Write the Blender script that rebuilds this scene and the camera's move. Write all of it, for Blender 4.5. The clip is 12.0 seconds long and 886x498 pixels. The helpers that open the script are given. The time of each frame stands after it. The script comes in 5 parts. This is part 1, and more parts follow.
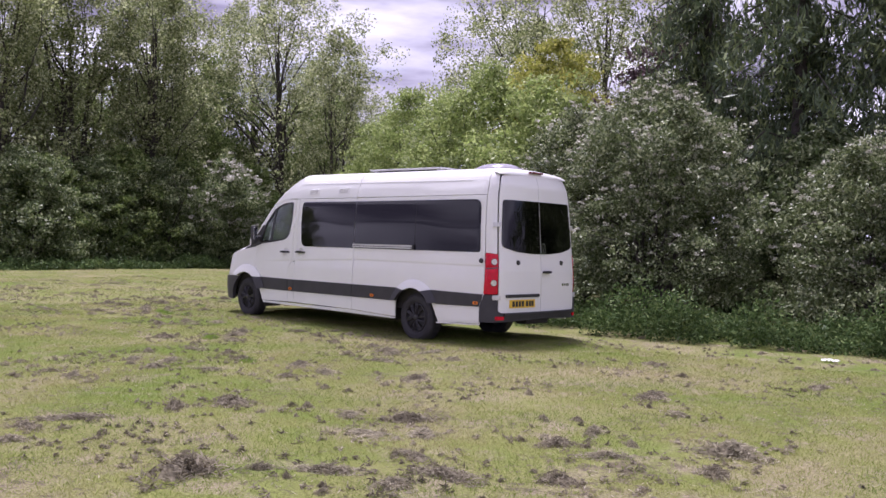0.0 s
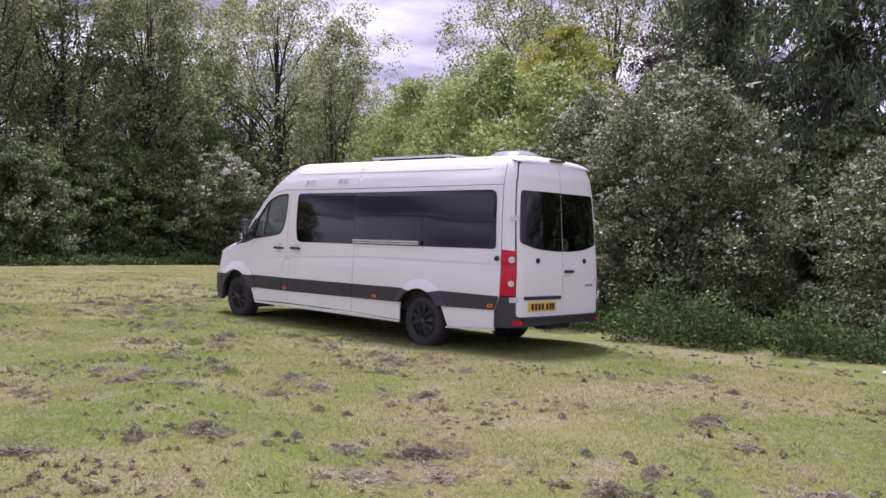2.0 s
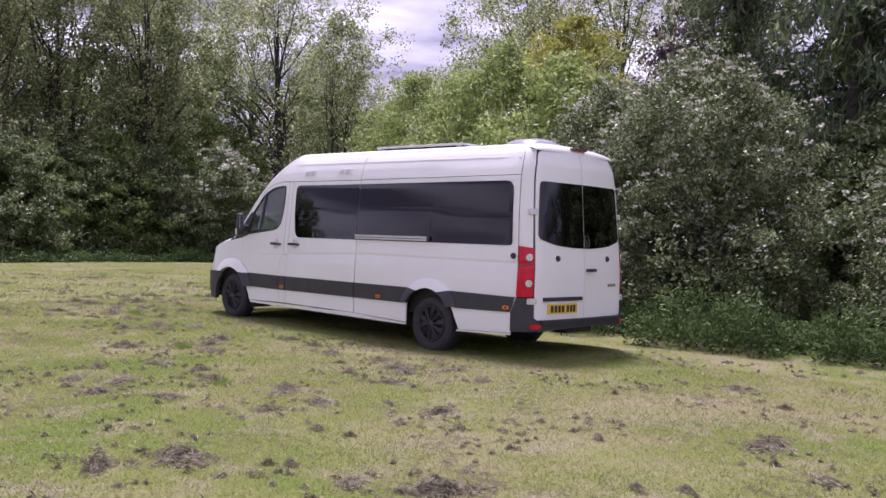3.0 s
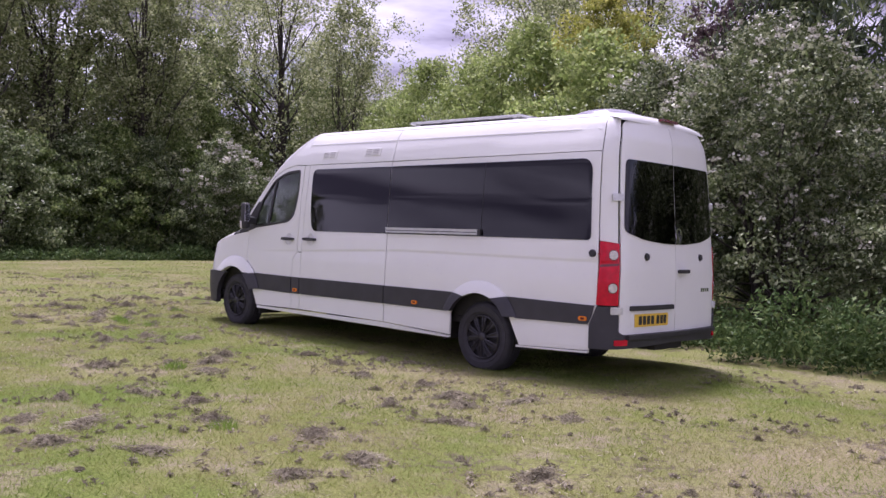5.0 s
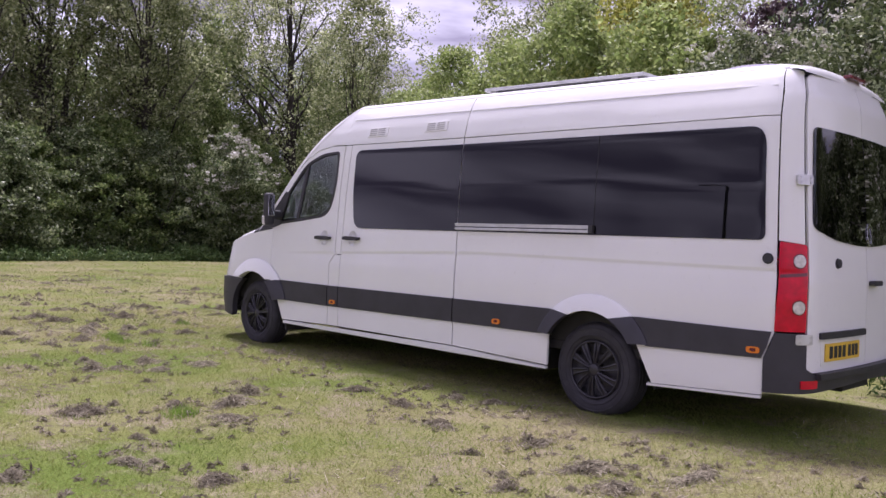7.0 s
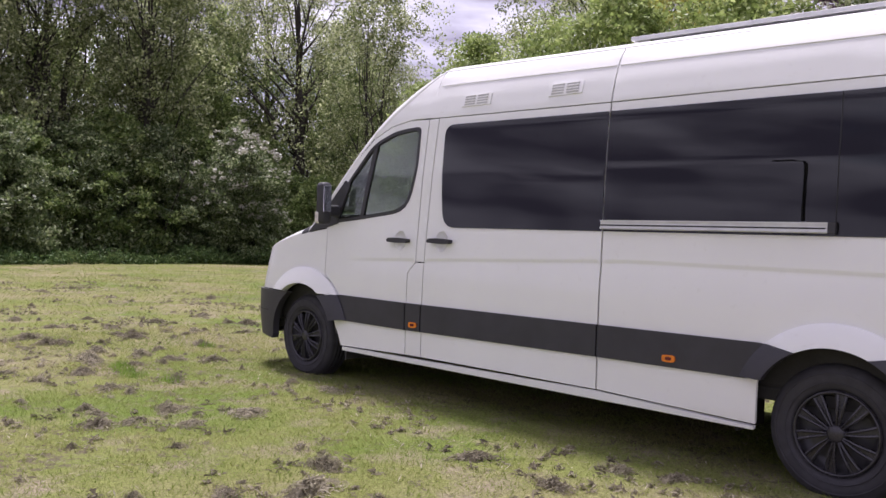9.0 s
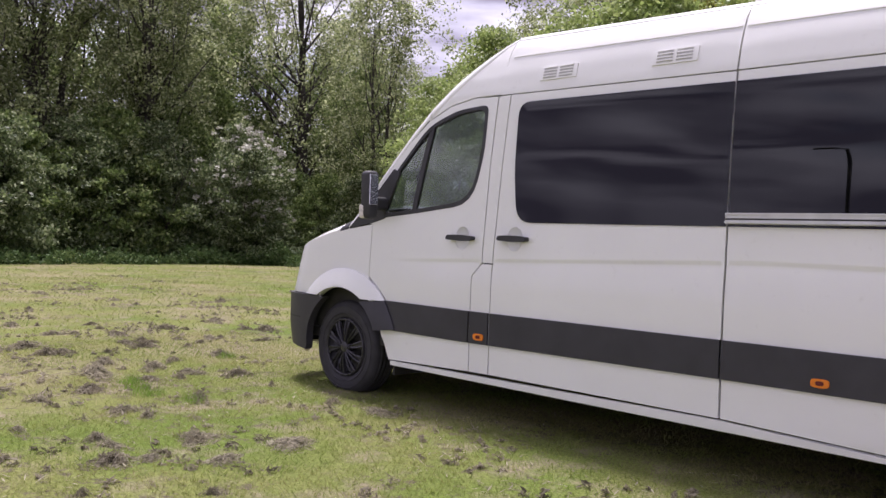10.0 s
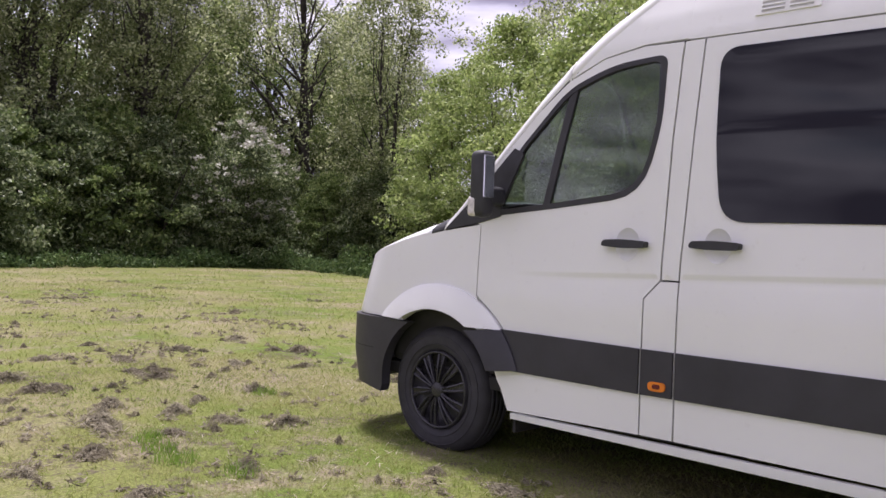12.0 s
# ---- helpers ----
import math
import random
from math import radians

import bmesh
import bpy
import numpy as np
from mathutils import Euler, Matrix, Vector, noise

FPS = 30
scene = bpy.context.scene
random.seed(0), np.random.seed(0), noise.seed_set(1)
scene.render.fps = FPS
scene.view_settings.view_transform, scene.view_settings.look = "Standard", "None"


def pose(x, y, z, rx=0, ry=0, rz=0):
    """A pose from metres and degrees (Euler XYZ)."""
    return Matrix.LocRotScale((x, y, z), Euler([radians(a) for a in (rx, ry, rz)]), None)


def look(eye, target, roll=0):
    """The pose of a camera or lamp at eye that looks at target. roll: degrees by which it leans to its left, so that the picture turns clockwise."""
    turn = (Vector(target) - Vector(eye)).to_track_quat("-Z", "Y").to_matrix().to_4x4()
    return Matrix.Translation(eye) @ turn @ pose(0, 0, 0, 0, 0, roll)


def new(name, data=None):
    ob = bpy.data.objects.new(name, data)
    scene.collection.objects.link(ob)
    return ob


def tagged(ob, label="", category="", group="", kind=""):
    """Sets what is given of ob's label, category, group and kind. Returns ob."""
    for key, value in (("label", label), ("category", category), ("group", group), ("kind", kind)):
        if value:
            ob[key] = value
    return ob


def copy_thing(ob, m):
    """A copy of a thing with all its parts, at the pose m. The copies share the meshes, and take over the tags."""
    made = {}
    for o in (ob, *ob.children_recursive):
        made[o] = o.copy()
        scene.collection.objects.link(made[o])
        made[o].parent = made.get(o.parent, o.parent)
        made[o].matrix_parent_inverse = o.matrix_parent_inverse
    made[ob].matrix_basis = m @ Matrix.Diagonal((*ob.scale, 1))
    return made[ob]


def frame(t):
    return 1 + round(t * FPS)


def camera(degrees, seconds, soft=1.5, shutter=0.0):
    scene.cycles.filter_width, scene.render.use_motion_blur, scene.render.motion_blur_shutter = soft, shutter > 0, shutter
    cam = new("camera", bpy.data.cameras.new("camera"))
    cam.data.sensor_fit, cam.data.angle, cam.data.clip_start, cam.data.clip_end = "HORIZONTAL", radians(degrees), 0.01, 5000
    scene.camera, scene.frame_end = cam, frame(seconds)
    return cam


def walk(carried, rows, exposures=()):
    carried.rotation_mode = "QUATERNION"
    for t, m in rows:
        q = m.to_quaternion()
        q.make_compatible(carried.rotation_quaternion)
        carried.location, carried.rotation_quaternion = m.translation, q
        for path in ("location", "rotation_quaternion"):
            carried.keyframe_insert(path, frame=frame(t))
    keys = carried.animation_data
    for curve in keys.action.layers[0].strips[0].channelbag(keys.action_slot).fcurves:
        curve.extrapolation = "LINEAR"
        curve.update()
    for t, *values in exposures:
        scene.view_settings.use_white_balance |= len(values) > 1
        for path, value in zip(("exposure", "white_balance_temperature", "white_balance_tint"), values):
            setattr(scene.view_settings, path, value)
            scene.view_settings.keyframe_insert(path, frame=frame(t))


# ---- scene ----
cam = camera(54.4, 12.0)
PATH = [
    (0, (9.008, -8.719, 1.307), (7.618, -7.281, 1.305), 1.2),
    (0.5, (8.807, -8.568, 1.299), (7.418, -7.129, 1.297), 1.3),
    (1, (8.592, -8.392, 1.301), (7.203, -6.954, 1.296), 1.3),
    (1.5, (8.343, -8.158, 1.304), (6.954, -6.719, 1.297), 1.4),
    (2, (8.042, -7.909, 1.299), (6.652, -6.471, 1.289), 1.4),
    (2.5, (7.703, -7.642, 1.283), (6.312, -6.205, 1.272), 1.5),
    (3, (7.33, -7.342, 1.268), (5.939, -5.905, 1.254), 1.6),
    (5, (5.58, -6.286, 1.21), (4.188, -4.85, 1.193), 1.7),
    (5.5, (5.086, -6.01, 1.178), (3.694, -4.574, 1.163), 1.8),
    (6, (4.626, -5.774, 1.171), (3.233, -4.338, 1.157), 1.8),
    (6.5, (4.111, -5.495, 1.185), (2.714, -4.064, 1.169), 1.8),
    (8.5, (2.068, -4.583, 1.182), (0.669, -3.153, 1.167), 1.9),
    (9, (1.571, -4.389, 1.186), (0.174, -2.957, 1.17), 1.7),
    (9.5, (1.073, -4.201, 1.173), (-0.321, -2.767, 1.159), 1.8),
    (10, (0.588, -4.049, 1.15), (-0.803, -2.612, 1.137), 1.9),
    (10.5, (0.134, -3.911, 1.15), (-1.254, -2.471, 1.137), 1.9),
    (11, (-0.311, -3.76, 1.155), (-1.698, -2.318, 1.144), 1.8),
    (11.5, (-0.725, -3.561, 1.156), (-2.109, -2.117, 1.144), 1.8),
    (12, (-1.093, -3.381, 1.155), (-2.471, -1.932, 1.146), 2.0),
]
walk(cam, [(t, look(eye, target, roll)) for t, eye, target, roll in PATH], [(0.0, 0.43, 5850, 28), (6.0, 0.36, 5800, 34), (9.0, 0.42, 6040, 23), (12.0, 0.48, 6090, 22)])

# world and light
sun_elev, sun_az = radians(69), radians(150)   # azimuth measured from +x towards +y


def make_world():
    w = bpy.data.worlds.new("sky")
    scene.world = w
    w.use_nodes = True
    nt = w.node_tree
    N, L = nt.nodes, nt.links
    bg = N["Background"]
    sky = N.new("ShaderNodeTexSky")
    sky.sky_type = "NISHITA"
    sky.sun_disc = False
    sky.sun_elevation = sun_elev
    sky.sun_rotation = math.pi / 2 - sun_az
    sky.air_density, sky.dust_density = 1.0, 2.5
    tc = N.new("ShaderNodeTexCoord")
    mp = N.new("ShaderNodeMapping")
    mp.inputs["Scale"].default_value = (1.0, 1.0, 4.5)
    n1 = N.new("ShaderNodeTexNoise")
    n1.inputs["Scale"].default_value = 2.3
    n1.inputs["Detail"].default_value = 7
    n1.inputs["Roughness"].default_value = 0.55
    n1.inputs["Distortion"].default_value = 0.4
    r1 = N.new("ShaderNodeValToRGB")
    r1.color_ramp.elements[0].position, r1.color_ramp.elements[0].color = 0.20, (0, 0, 0, 1)
    r1.color_ramp.elements[1].position, r1.color_ramp.elements[1].color = 0.42, (1, 1, 1, 1)
    n2 = N.new("ShaderNodeTexNoise")
    n2.inputs["Scale"].default_value = 3.6
    n2.inputs["Detail"].default_value = 6
    r2 = N.new("ShaderNodeValToRGB")
    r2.color_ramp.elements[0].position, r2.color_ramp.elements[0].color = 0.41, (2.6, 2.38, 3.15, 1)
    r2.color_ramp.elements[1].position, r2.color_ramp.elements[1].color = 0.61, (8.4, 8.1, 8.9, 1)
    mix = N.new("ShaderNodeMixRGB")
    L.new(tc.outputs["Generated"], mp.inputs["Vector"])
    L.new(mp.outputs["Vector"], n1.inputs["Vector"])
    L.new(mp.outputs["Vector"], n2.inputs["Vector"])
    L.new(n1.outputs["Fac"], r1.inputs["Fac"])
    L.new(n2.outputs["Fac"], r2.inputs["Fac"])
    L.new(r1.outputs["Color"], mix.inputs["Fac"])
    L.new(sky.outputs["Color"], mix.inputs["Color1"])
    L.new(r2.outputs["Color"], mix.inputs["Color2"])
    L.new(mix.outputs["Color"], bg.inputs["Color"])
    bg.inputs["Strength"].default_value = 0.109


make_world()
sun_data = bpy.data.lights.new("sun", "SUN")
sun_data.energy, sun_data.angle, sun_data.color = 4.5, radians(11), (1.0, 0.95, 0.88)
sun = new("sun", sun_data)
sun.matrix_world = look((0, 0, 0), (-math.cos(sun_az) * math.cos(sun_elev), -math.sin(sun_az) * math.cos(sun_elev), -math.sin(sun_elev)))


# materials
def nodes(name):
    m = bpy.data.materials.new(name)
    m.use_nodes = True
    return m, m.node_tree.nodes, m.node_tree.links, m.node_tree.nodes["Principled BSDF"]


def noise_tex(N, L, scale, detail=4, rough=0.55, coord="Object"):
    tc = N.new("ShaderNodeTexCoord")
    n = N.new("ShaderNodeTexNoise")
    n.inputs["Scale"].default_value, n.inputs["Detail"].default_value, n.inputs["Roughness"].default_value = scale, detail, rough
    L.new(tc.outputs[coord], n.inputs["Vector"])
    return n


def ramp(N, L, src, stops):
    r = N.new("ShaderNodeValToRGB")
    e = r.color_ramp.elements
    while len(e) < len(stops):
        e.new(0.5)
    for k, (p, c) in enumerate(stops):
        e[k].position, e[k].color = p, (*c, 1)
    L.new(src, r.inputs["Fac"])
    return r


def bump(N, L, b, src, strength, dist):
    k = N.new("ShaderNodeBump")
    k.inputs["Strength"].default_value, k.inputs["Distance"].default_value = strength, dist
    L.new(src, k.inputs["Height"])
    L.new(k.outputs["Normal"], b.inputs["Normal"])


def simple(name, col, rough, metal=0.0, scale=6.0, var=0.12, bump_s=0.0, coat=0.0, spec=0.5):
    """A plain surface with wear at two scales."""
    m, N, L, b = nodes(name)
    n = noise_tex(N, L, scale, 6)
    lo = tuple(c * (1 - var) for c in col)
    hi = tuple(min(1, c * (1 + var)) for c in col)
    r = ramp(N, L, n.outputs["Fac"], [(0.3, lo), (0.7, hi)])
    L.new(r.outputs["Color"], b.inputs["Base Color"])
    n2 = noise_tex(N, L, scale * 14, 3)
    rr = N.new("ShaderNodeMapRange")
    rr.inputs["To Min"].default_value, rr.inputs["To Max"].default_value = rough * 0.85, min(1, rough * 1.2)
    L.new(n2.outputs["Fac"], rr.inputs["Value"])
    L.new(rr.outputs["Result"], b.inputs["Roughness"])
    b.inputs["Metallic"].default_value = metal
    b.inputs["Specular IOR Level"].default_value = spec
    b.inputs["Coat Weight"].default_value = coat
    b.inputs["Coat Roughness"].default_value = 0.06
    if bump_s:
        bump(N, L, b, n2.outputs["Fac"], bump_s, 0.004)
    return m


def paint_material():
    m, N, L, b = nodes("white_paint")
    n = noise_tex(N, L, 1.1, 5)
    r = ramp(N, L, n.outputs["Fac"], [(0.3, (0.79, 0.787, 0.775)), (0.7, (0.84, 0.838, 0.828))])
    n2 = noise_tex(N, L, 16, 8, 0.7)
    spots = ramp(N, L, n2.outputs["Fac"], [(0.60, (0, 0, 0)), (0.80, (1, 1, 1))])
    mx = N.new("ShaderNodeMixRGB")
    mx.inputs["Color2"].default_value = (0.56, 0.54, 0.49, 1)
    f = N.new("ShaderNodeMath")
    f.operation = "MULTIPLY"
    f.inputs[1].default_value = 0.35
    L.new(spots.outputs["Color"], f.inputs[0])
    L.new(f.outputs[0], mx.inputs["Fac"])
    L.new(r.outputs["Color"], mx.inputs["Color1"])
    L.new(mx.outputs["Color"], b.inputs["Base Color"])
    b.inputs["Roughness"].default_value = 0.42
    b.inputs["Coat Weight"].default_value = 0.55
    b.inputs["Coat Roughness"].default_value = 0.10
    n3 = noise_tex(N, L, 2.5, 2)
    bump(N, L, b, n3.outputs["Fac"], 0.05, 0.02)
    return m


def glass_material(name, tint, rough=0.0, ior=1.5):
    m, N, L, b = nodes(name)
    n = noise_tex(N, L, 9, 5)
    rr = N.new("ShaderNodeMapRange")
    rr.inputs["To Min"].default_value, rr.inputs["To Max"].default_value = rough, rough + 0.008
    L.new(n.outputs["Fac"], rr.inputs["Value"])
    L.new(rr.outputs["Result"], b.inputs["Roughness"])
    b.inputs["Base Color"].default_value = (*tint, 1)
    b.inputs["Transmission Weight"].default_value = 1.0
    b.inputs["IOR"].default_value = ior
    return m


def leaf_material(name, dark, light, tip=None, translucent=0.38, gloss=0.36):
    m, N, L, b = nodes(name)
    g = N.new("ShaderNodeNewGeometry")
    r = ramp(N, L, g.outputs["Random Per Island"], [(0.0, dark), (0.62, light), (0.9, tip or light), (1.0, tip or light)])
    n = noise_tex(N, L, 0.9, 4)
    hs = N.new("ShaderNodeHueSaturation")
    mr = N.new("ShaderNodeMapRange")
    mr.inputs["To Min"].default_value, mr.inputs["To Max"].default_value = 0.35, 1.65
    L.new(n.outputs["Fac"], mr.inputs["Value"])
    L.new(mr.outputs["Result"], hs.inputs["Value"])
    L.new(r.outputs["Color"], hs.inputs["Color"])
    L.new(hs.outputs["Color"], b.inputs["Base Color"])
    b.inputs["Roughness"].default_value = 0.48
    b.inputs["Specular IOR Level"].default_value = gloss
    t = N.new("ShaderNodeBsdfTranslucent")
    L.new(hs.outputs["Color"], t.inputs["Color"])
    mx = N.new("ShaderNodeMixShader")
    mx.inputs["Fac"].default_value = translucent
    L.new(b.outputs["BSDF"], mx.inputs[1])
    L.new(t.outputs["BSDF"], mx.inputs[2])
    L.new(mx.outputs["Shader"], N["Material Output"].inputs["Surface"])
    return m


def ground_material():
    m, N, L, b = nodes("mown_grass_ground")
    n1 = noise_tex(N, L, 0.35, 5, 0.6)
    n2 = noise_tex(N, L, 2.2, 6, 0.65)
    n3 = noise_tex(N, L, 60, 5, 0.7)
    base = ramp(N, L, n1.outputs["Fac"], [(0.38, (0.145, 0.20, 0.042)), (0.5, (0.21, 0.225, 0.075)), (0.64, (0.285, 0.255, 0.145))])
    straw = ramp(N, L, n2.outputs["Fac"], [(0.50, (0, 0, 0)), (0.66, (1, 1, 1))])
    mx = N.new("ShaderNodeMixRGB")
    mx.inputs["Color2"].default_value = (0.29, 0.25, 0.17, 1)
    L.new(straw.outputs["Color"], mx.inputs["Fac"])
    L.new(base.outputs["Color"], mx.inputs["Color1"])
    n4 = noise_tex(N, L, 11, 7, 0.75)
    n5 = noise_tex(N, L, 0.9, 4, 0.6)
    sm = N.new("ShaderNodeMath")
    sm.operation = "MULTIPLY_ADD"
    sm.inputs[1].default_value = 0.55
    L.new(n5.outputs["Fac"], sm.inputs[0])
    L.new(n4.outputs["Fac"], sm.inputs[2])
    deb = ramp(N, L, sm.outputs[0], [(0.84, (0, 0, 0)), (0.90, (0.85, 0.85, 0.85))])
    md = N.new("ShaderNodeMixRGB")
    md.inputs["Color2"].default_value = (0.135, 0.11, 0.085, 1)
    L.new(deb.outputs["Color"], md.inputs["Fac"])
    L.new(mx.outputs["Color"], md.inputs["Color1"])
    mx = md
    fine = ramp(N, L, n3.outputs["Fac"], [(0.3, (0.45, 0.45, 0.45)), (0.7, (1.25, 1.25, 1.2))])
    ml = N.new("ShaderNodeMixRGB")
    ml.blend_type = "MULTIPLY"
    ml.inputs["Fac"].default_value = 1.0
    L.new(mx.outputs["Color"], ml.inputs["Color1"])
    L.new(fine.outputs["Color"], ml.inputs["Color2"])
    L.new(ml.outputs["Color"], b.inputs["Base Color"])
    b.inputs["Roughness"].default_value = 0.95
    b.inputs["Specular IOR Level"].default_value = 0.1
    bump(N, L, b, n3.outputs["Fac"], 0.6, 0.03)
    return m


def blade_material(name, stops):
    m, N, L, b = nodes(name)
    g = N.new("ShaderNodeNewGeometry")
    n1 = noise_tex(N, L, 0.8, 5, 0.6)
    add = N.new("ShaderNodeMath")
    add.operation = "MULTIPLY_ADD"
    add.inputs[1].default_value = 0.5
    sub = N.new("ShaderNodeMath")
    sub.operation = "MULTIPLY_ADD"
    sub.inputs[1].default_value, sub.inputs[2].default_value = 2.3, -0.90
    L.new(n1.outputs["Fac"], sub.inputs[0])
    L.new(g.outputs["Random Per Island"], add.inputs[0])
    L.new(sub.outputs[0], add.inputs[2])
    r = ramp(N, L, add.outputs[0], stops)
    L.new(r.outputs["Color"], b.inputs["Base Color"])
    b.inputs["Roughness"].default_value = 0.7
    b.inputs["Specular IOR Level"].default_value = 0.2
    t = N.new("ShaderNodeBsdfTranslucent")
    L.new(r.outputs["Color"], t.inputs["Color"])
    mx = N.new("ShaderNodeMixShader")
    mx.inputs["Fac"].default_value = 0.45
    L.new(b.outputs["BSDF"], mx.inputs[1])
    L.new(t.outputs["BSDF"], mx.inputs[2])
    L.new(mx.outputs["Shader"], N["Material Output"].inputs["Surface"])
    return m


def bark_material(name, lo, hi):
    m, N, L, b = nodes(name)
    n = noise_tex(N, L, 7, 8, 0.7)
    r = ramp(N, L, n.outputs["Fac"], [(0.3, lo), (0.7, hi)])
    L.new(r.outputs["Color"], b.inputs["Base Color"])
    b.inputs["Roughness"].default_value = 0.9
    bump(N, L, b, n.outputs["Fac"], 0.8, 0.03)
    return m


M_paint = paint_material()
M_black = simple("black_plastic", (0.030, 0.029, 0.033), 0.55, scale=8, var=0.25, bump_s=0.15)
M_belt = simple("grey_moulding", (0.035, 0.033, 0.041), 0.48, scale=5, var=0.2, bump_s=0.1)
M_rubber = simple("tyre_rubber", (0.034, 0.032, 0.038), 0.72, scale=12, var=0.3, bump_s=0.3)
M_trim = simple("wheel_trim_plastic", (0.030, 0.028, 0.034), 0.26, scale=10, var=0.25)
M_steelrim = simple("painted_steel_rim", (0.075, 0.073, 0.080), 0.38, metal=0.4, scale=10, var=0.25)
M_litter = simple("white_plastic_scrap", (0.72, 0.72, 0.70), 0.5, scale=20)
M_seal = simple("rubber_seal", (0.015, 0.015, 0.016), 0.7)
M_under = simple("underbody", (0.03, 0.028, 0.027), 0.9, var=0.3)
M_steel = simple("brushed_steel", (0.55, 0.55, 0.56), 0.35, metal=1.0, scale=10, var=0.15)
M_alu = simple("aluminium_rail", (0.62, 0.62, 0.62), 0.45, metal=0.6, scale=10, var=0.12)
M_chrome = simple("chrome", (0.75, 0.75, 0.77), 0.12, metal=1.0)
M_red = simple("red_lens", (0.58, 0.0, 0.022), 0.25, scale=20, var=0.2, coat=0.25, spec=0.3)
M_darkred = simple("dark_red_lens", (0.12, 0.008, 0.014), 0.25, coat=0.5)
M_orange = simple("amber_lens", (0.75, 0.20, 0.02), 0.2, scale=30, coat=0.7)
M_lens = simple("lamp_lens", (0.62, 0.58, 0.55), 0.2, scale=40, var=0.25, coat=0.8)
M_yellow = simple("yellow_plate", (0.72, 0.47, 0.045), 0.5, scale=20, var=0.08)
M_ink = simple("black_ink", (0.02, 0.02, 0.02), 0.6)
M_dash = simple("dashboard_plastic", (0.07, 0.07, 0.075), 0.6)
M_seat = simple("seat_fabric", (0.045, 0.045, 0.05), 0.9, scale=30, var=0.3, bump_s=0.3)
M_solar = simple("solar_cells", (0.015, 0.018, 0.035), 0.15, scale=10, coat=0.5)
M_smoke = simple("smoked_dome", (0.30, 0.28, 0.33), 0.2, coat=0.6)
# grey for the shade between the vent louvres, put into the colour
M_slot_shade = simple("slot_shade_grey", (0.48, 0.47, 0.48), 0.7)
M_lamp_post = simple("galvanised_post", (0.16, 0.16, 0.17), 0.6, scale=9)
M_tint = glass_material("privacy_glass", (0.010, 0.008, 0.016), ior=1.50)
M_clear = glass_material("clear_glass", (0.50, 0.56, 0.53))
M_ground = ground_material()
M_blades = blade_material("grass_blades", [(0.0, (0.15, 0.22, 0.045)), (0.45, (0.23, 0.275, 0.065)), (0.75, (0.30, 0.29, 0.11)), (1.0, (0.37, 0.325, 0.19))])
M_dry = blade_material("dry_clippings", [(0.0, (0.17, 0.155, 0.11)), (0.5, (0.36, 0.325, 0.235)), (1.0, (0.56, 0.51, 0.39))])
M_tuft = blade_material("tuft_blades", [(0.0, (0.12, 0.22, 0.03)), (0.5, (0.19, 0.31, 0.05)), (1.0, (0.29, 0.38, 0.09))])
M_rough = blade_material("rough_grass_blades", [(0.0, (0.07, 0.11, 0.03)), (0.5, (0.12, 0.17, 0.05)), (1.0, (0.24, 0.25, 0.11))])
M_thatch = blade_material("torn_turf", [(0.0, (0.105, 0.092, 0.065)), (0.5, (0.26, 0.23, 0.165)), (1.0, (0.47, 0.42, 0.32))])
M_mound = simple("matted_thatch", (0.205, 0.182, 0.130), 0.95, scale=22, var=0.6, bump_s=0.8, spec=0.1)
M_bark = bark_material("bark", (0.020, 0.017, 0.015), (0.080, 0.066, 0.058))
M_leaf_dark = leaf_material("leaf_dark", (0.055, 0.085, 0.032), (0.170, 0.220, 0.085), (0.42, 0.46, 0.27), 0.42)
M_leaf_mid = leaf_material("leaf_mid", (0.075, 0.120, 0.035), (0.21, 0.285, 0.085), (0.42, 0.48, 0.20), 0.45)
M_leaf_wood = leaf_material("leaf_wood", (0.095, 0.125, 0.050), (0.27, 0.31, 0.125), (0.56, 0.58, 0.36), 0.60)
M_leaf_light = leaf_material("leaf_light", (0.16, 0.225, 0.068), (0.30, 0.37, 0.115), (0.46, 0.52, 0.22), 0.45)
M_leaf_yellow = leaf_material("leaf_yellow", (0.19, 0.21, 0.04), (0.36, 0.37, 0.08), (0.50, 0.48, 0.14), 0.5)
M_leaf_haw = leaf_material("leaf_hawthorn", (0.045, 0.066, 0.026), (0.155, 0.198, 0.076), (0.41, 0.44, 0.27), 0.22)
M_blossom = leaf_material("blossom", (0.42, 0.40, 0.33), (0.60, 0.58, 0.50), (0.70, 0.68, 0.62), 0.2)
M_needle = leaf_material("needles", (0.054, 0.080, 0.044), (0.112, 0.153, 0.074), (0.232, 0.283, 0.117), 0.1)
M_purple = leaf_material("leaf_purple", (0.054, 0.034, 0.046), (0.101, 0.065, 0.078), (0.155, 0.109, 0.116))
M_nettle = leaf_material("leaf_nettle", (0.042, 0.072, 0.024), (0.084, 0.138, 0.045), (0.165, 0.22, 0.08), 0.25, 0.08)


# mesh helpers
def link(name, me, mat, parent=None, label="", smooth=False):
    if mat and not me.materials:
        me.materials.append(mat)
    if smooth:
        me.polygons.foreach_set("use_smooth", [True] * len(me.polygons))
    ob = new(name, me)
    if parent is not None:
        ob.parent = parent
    if label:
        ob["label"] = label
    return ob


def part(name, bm, mat, parent=None, label="", smooth=False):
    me = bpy.data.meshes.new(name)
    bm.to_mesh(me)
    bm.free()
    return link(name, me, mat, parent, label, smooth)


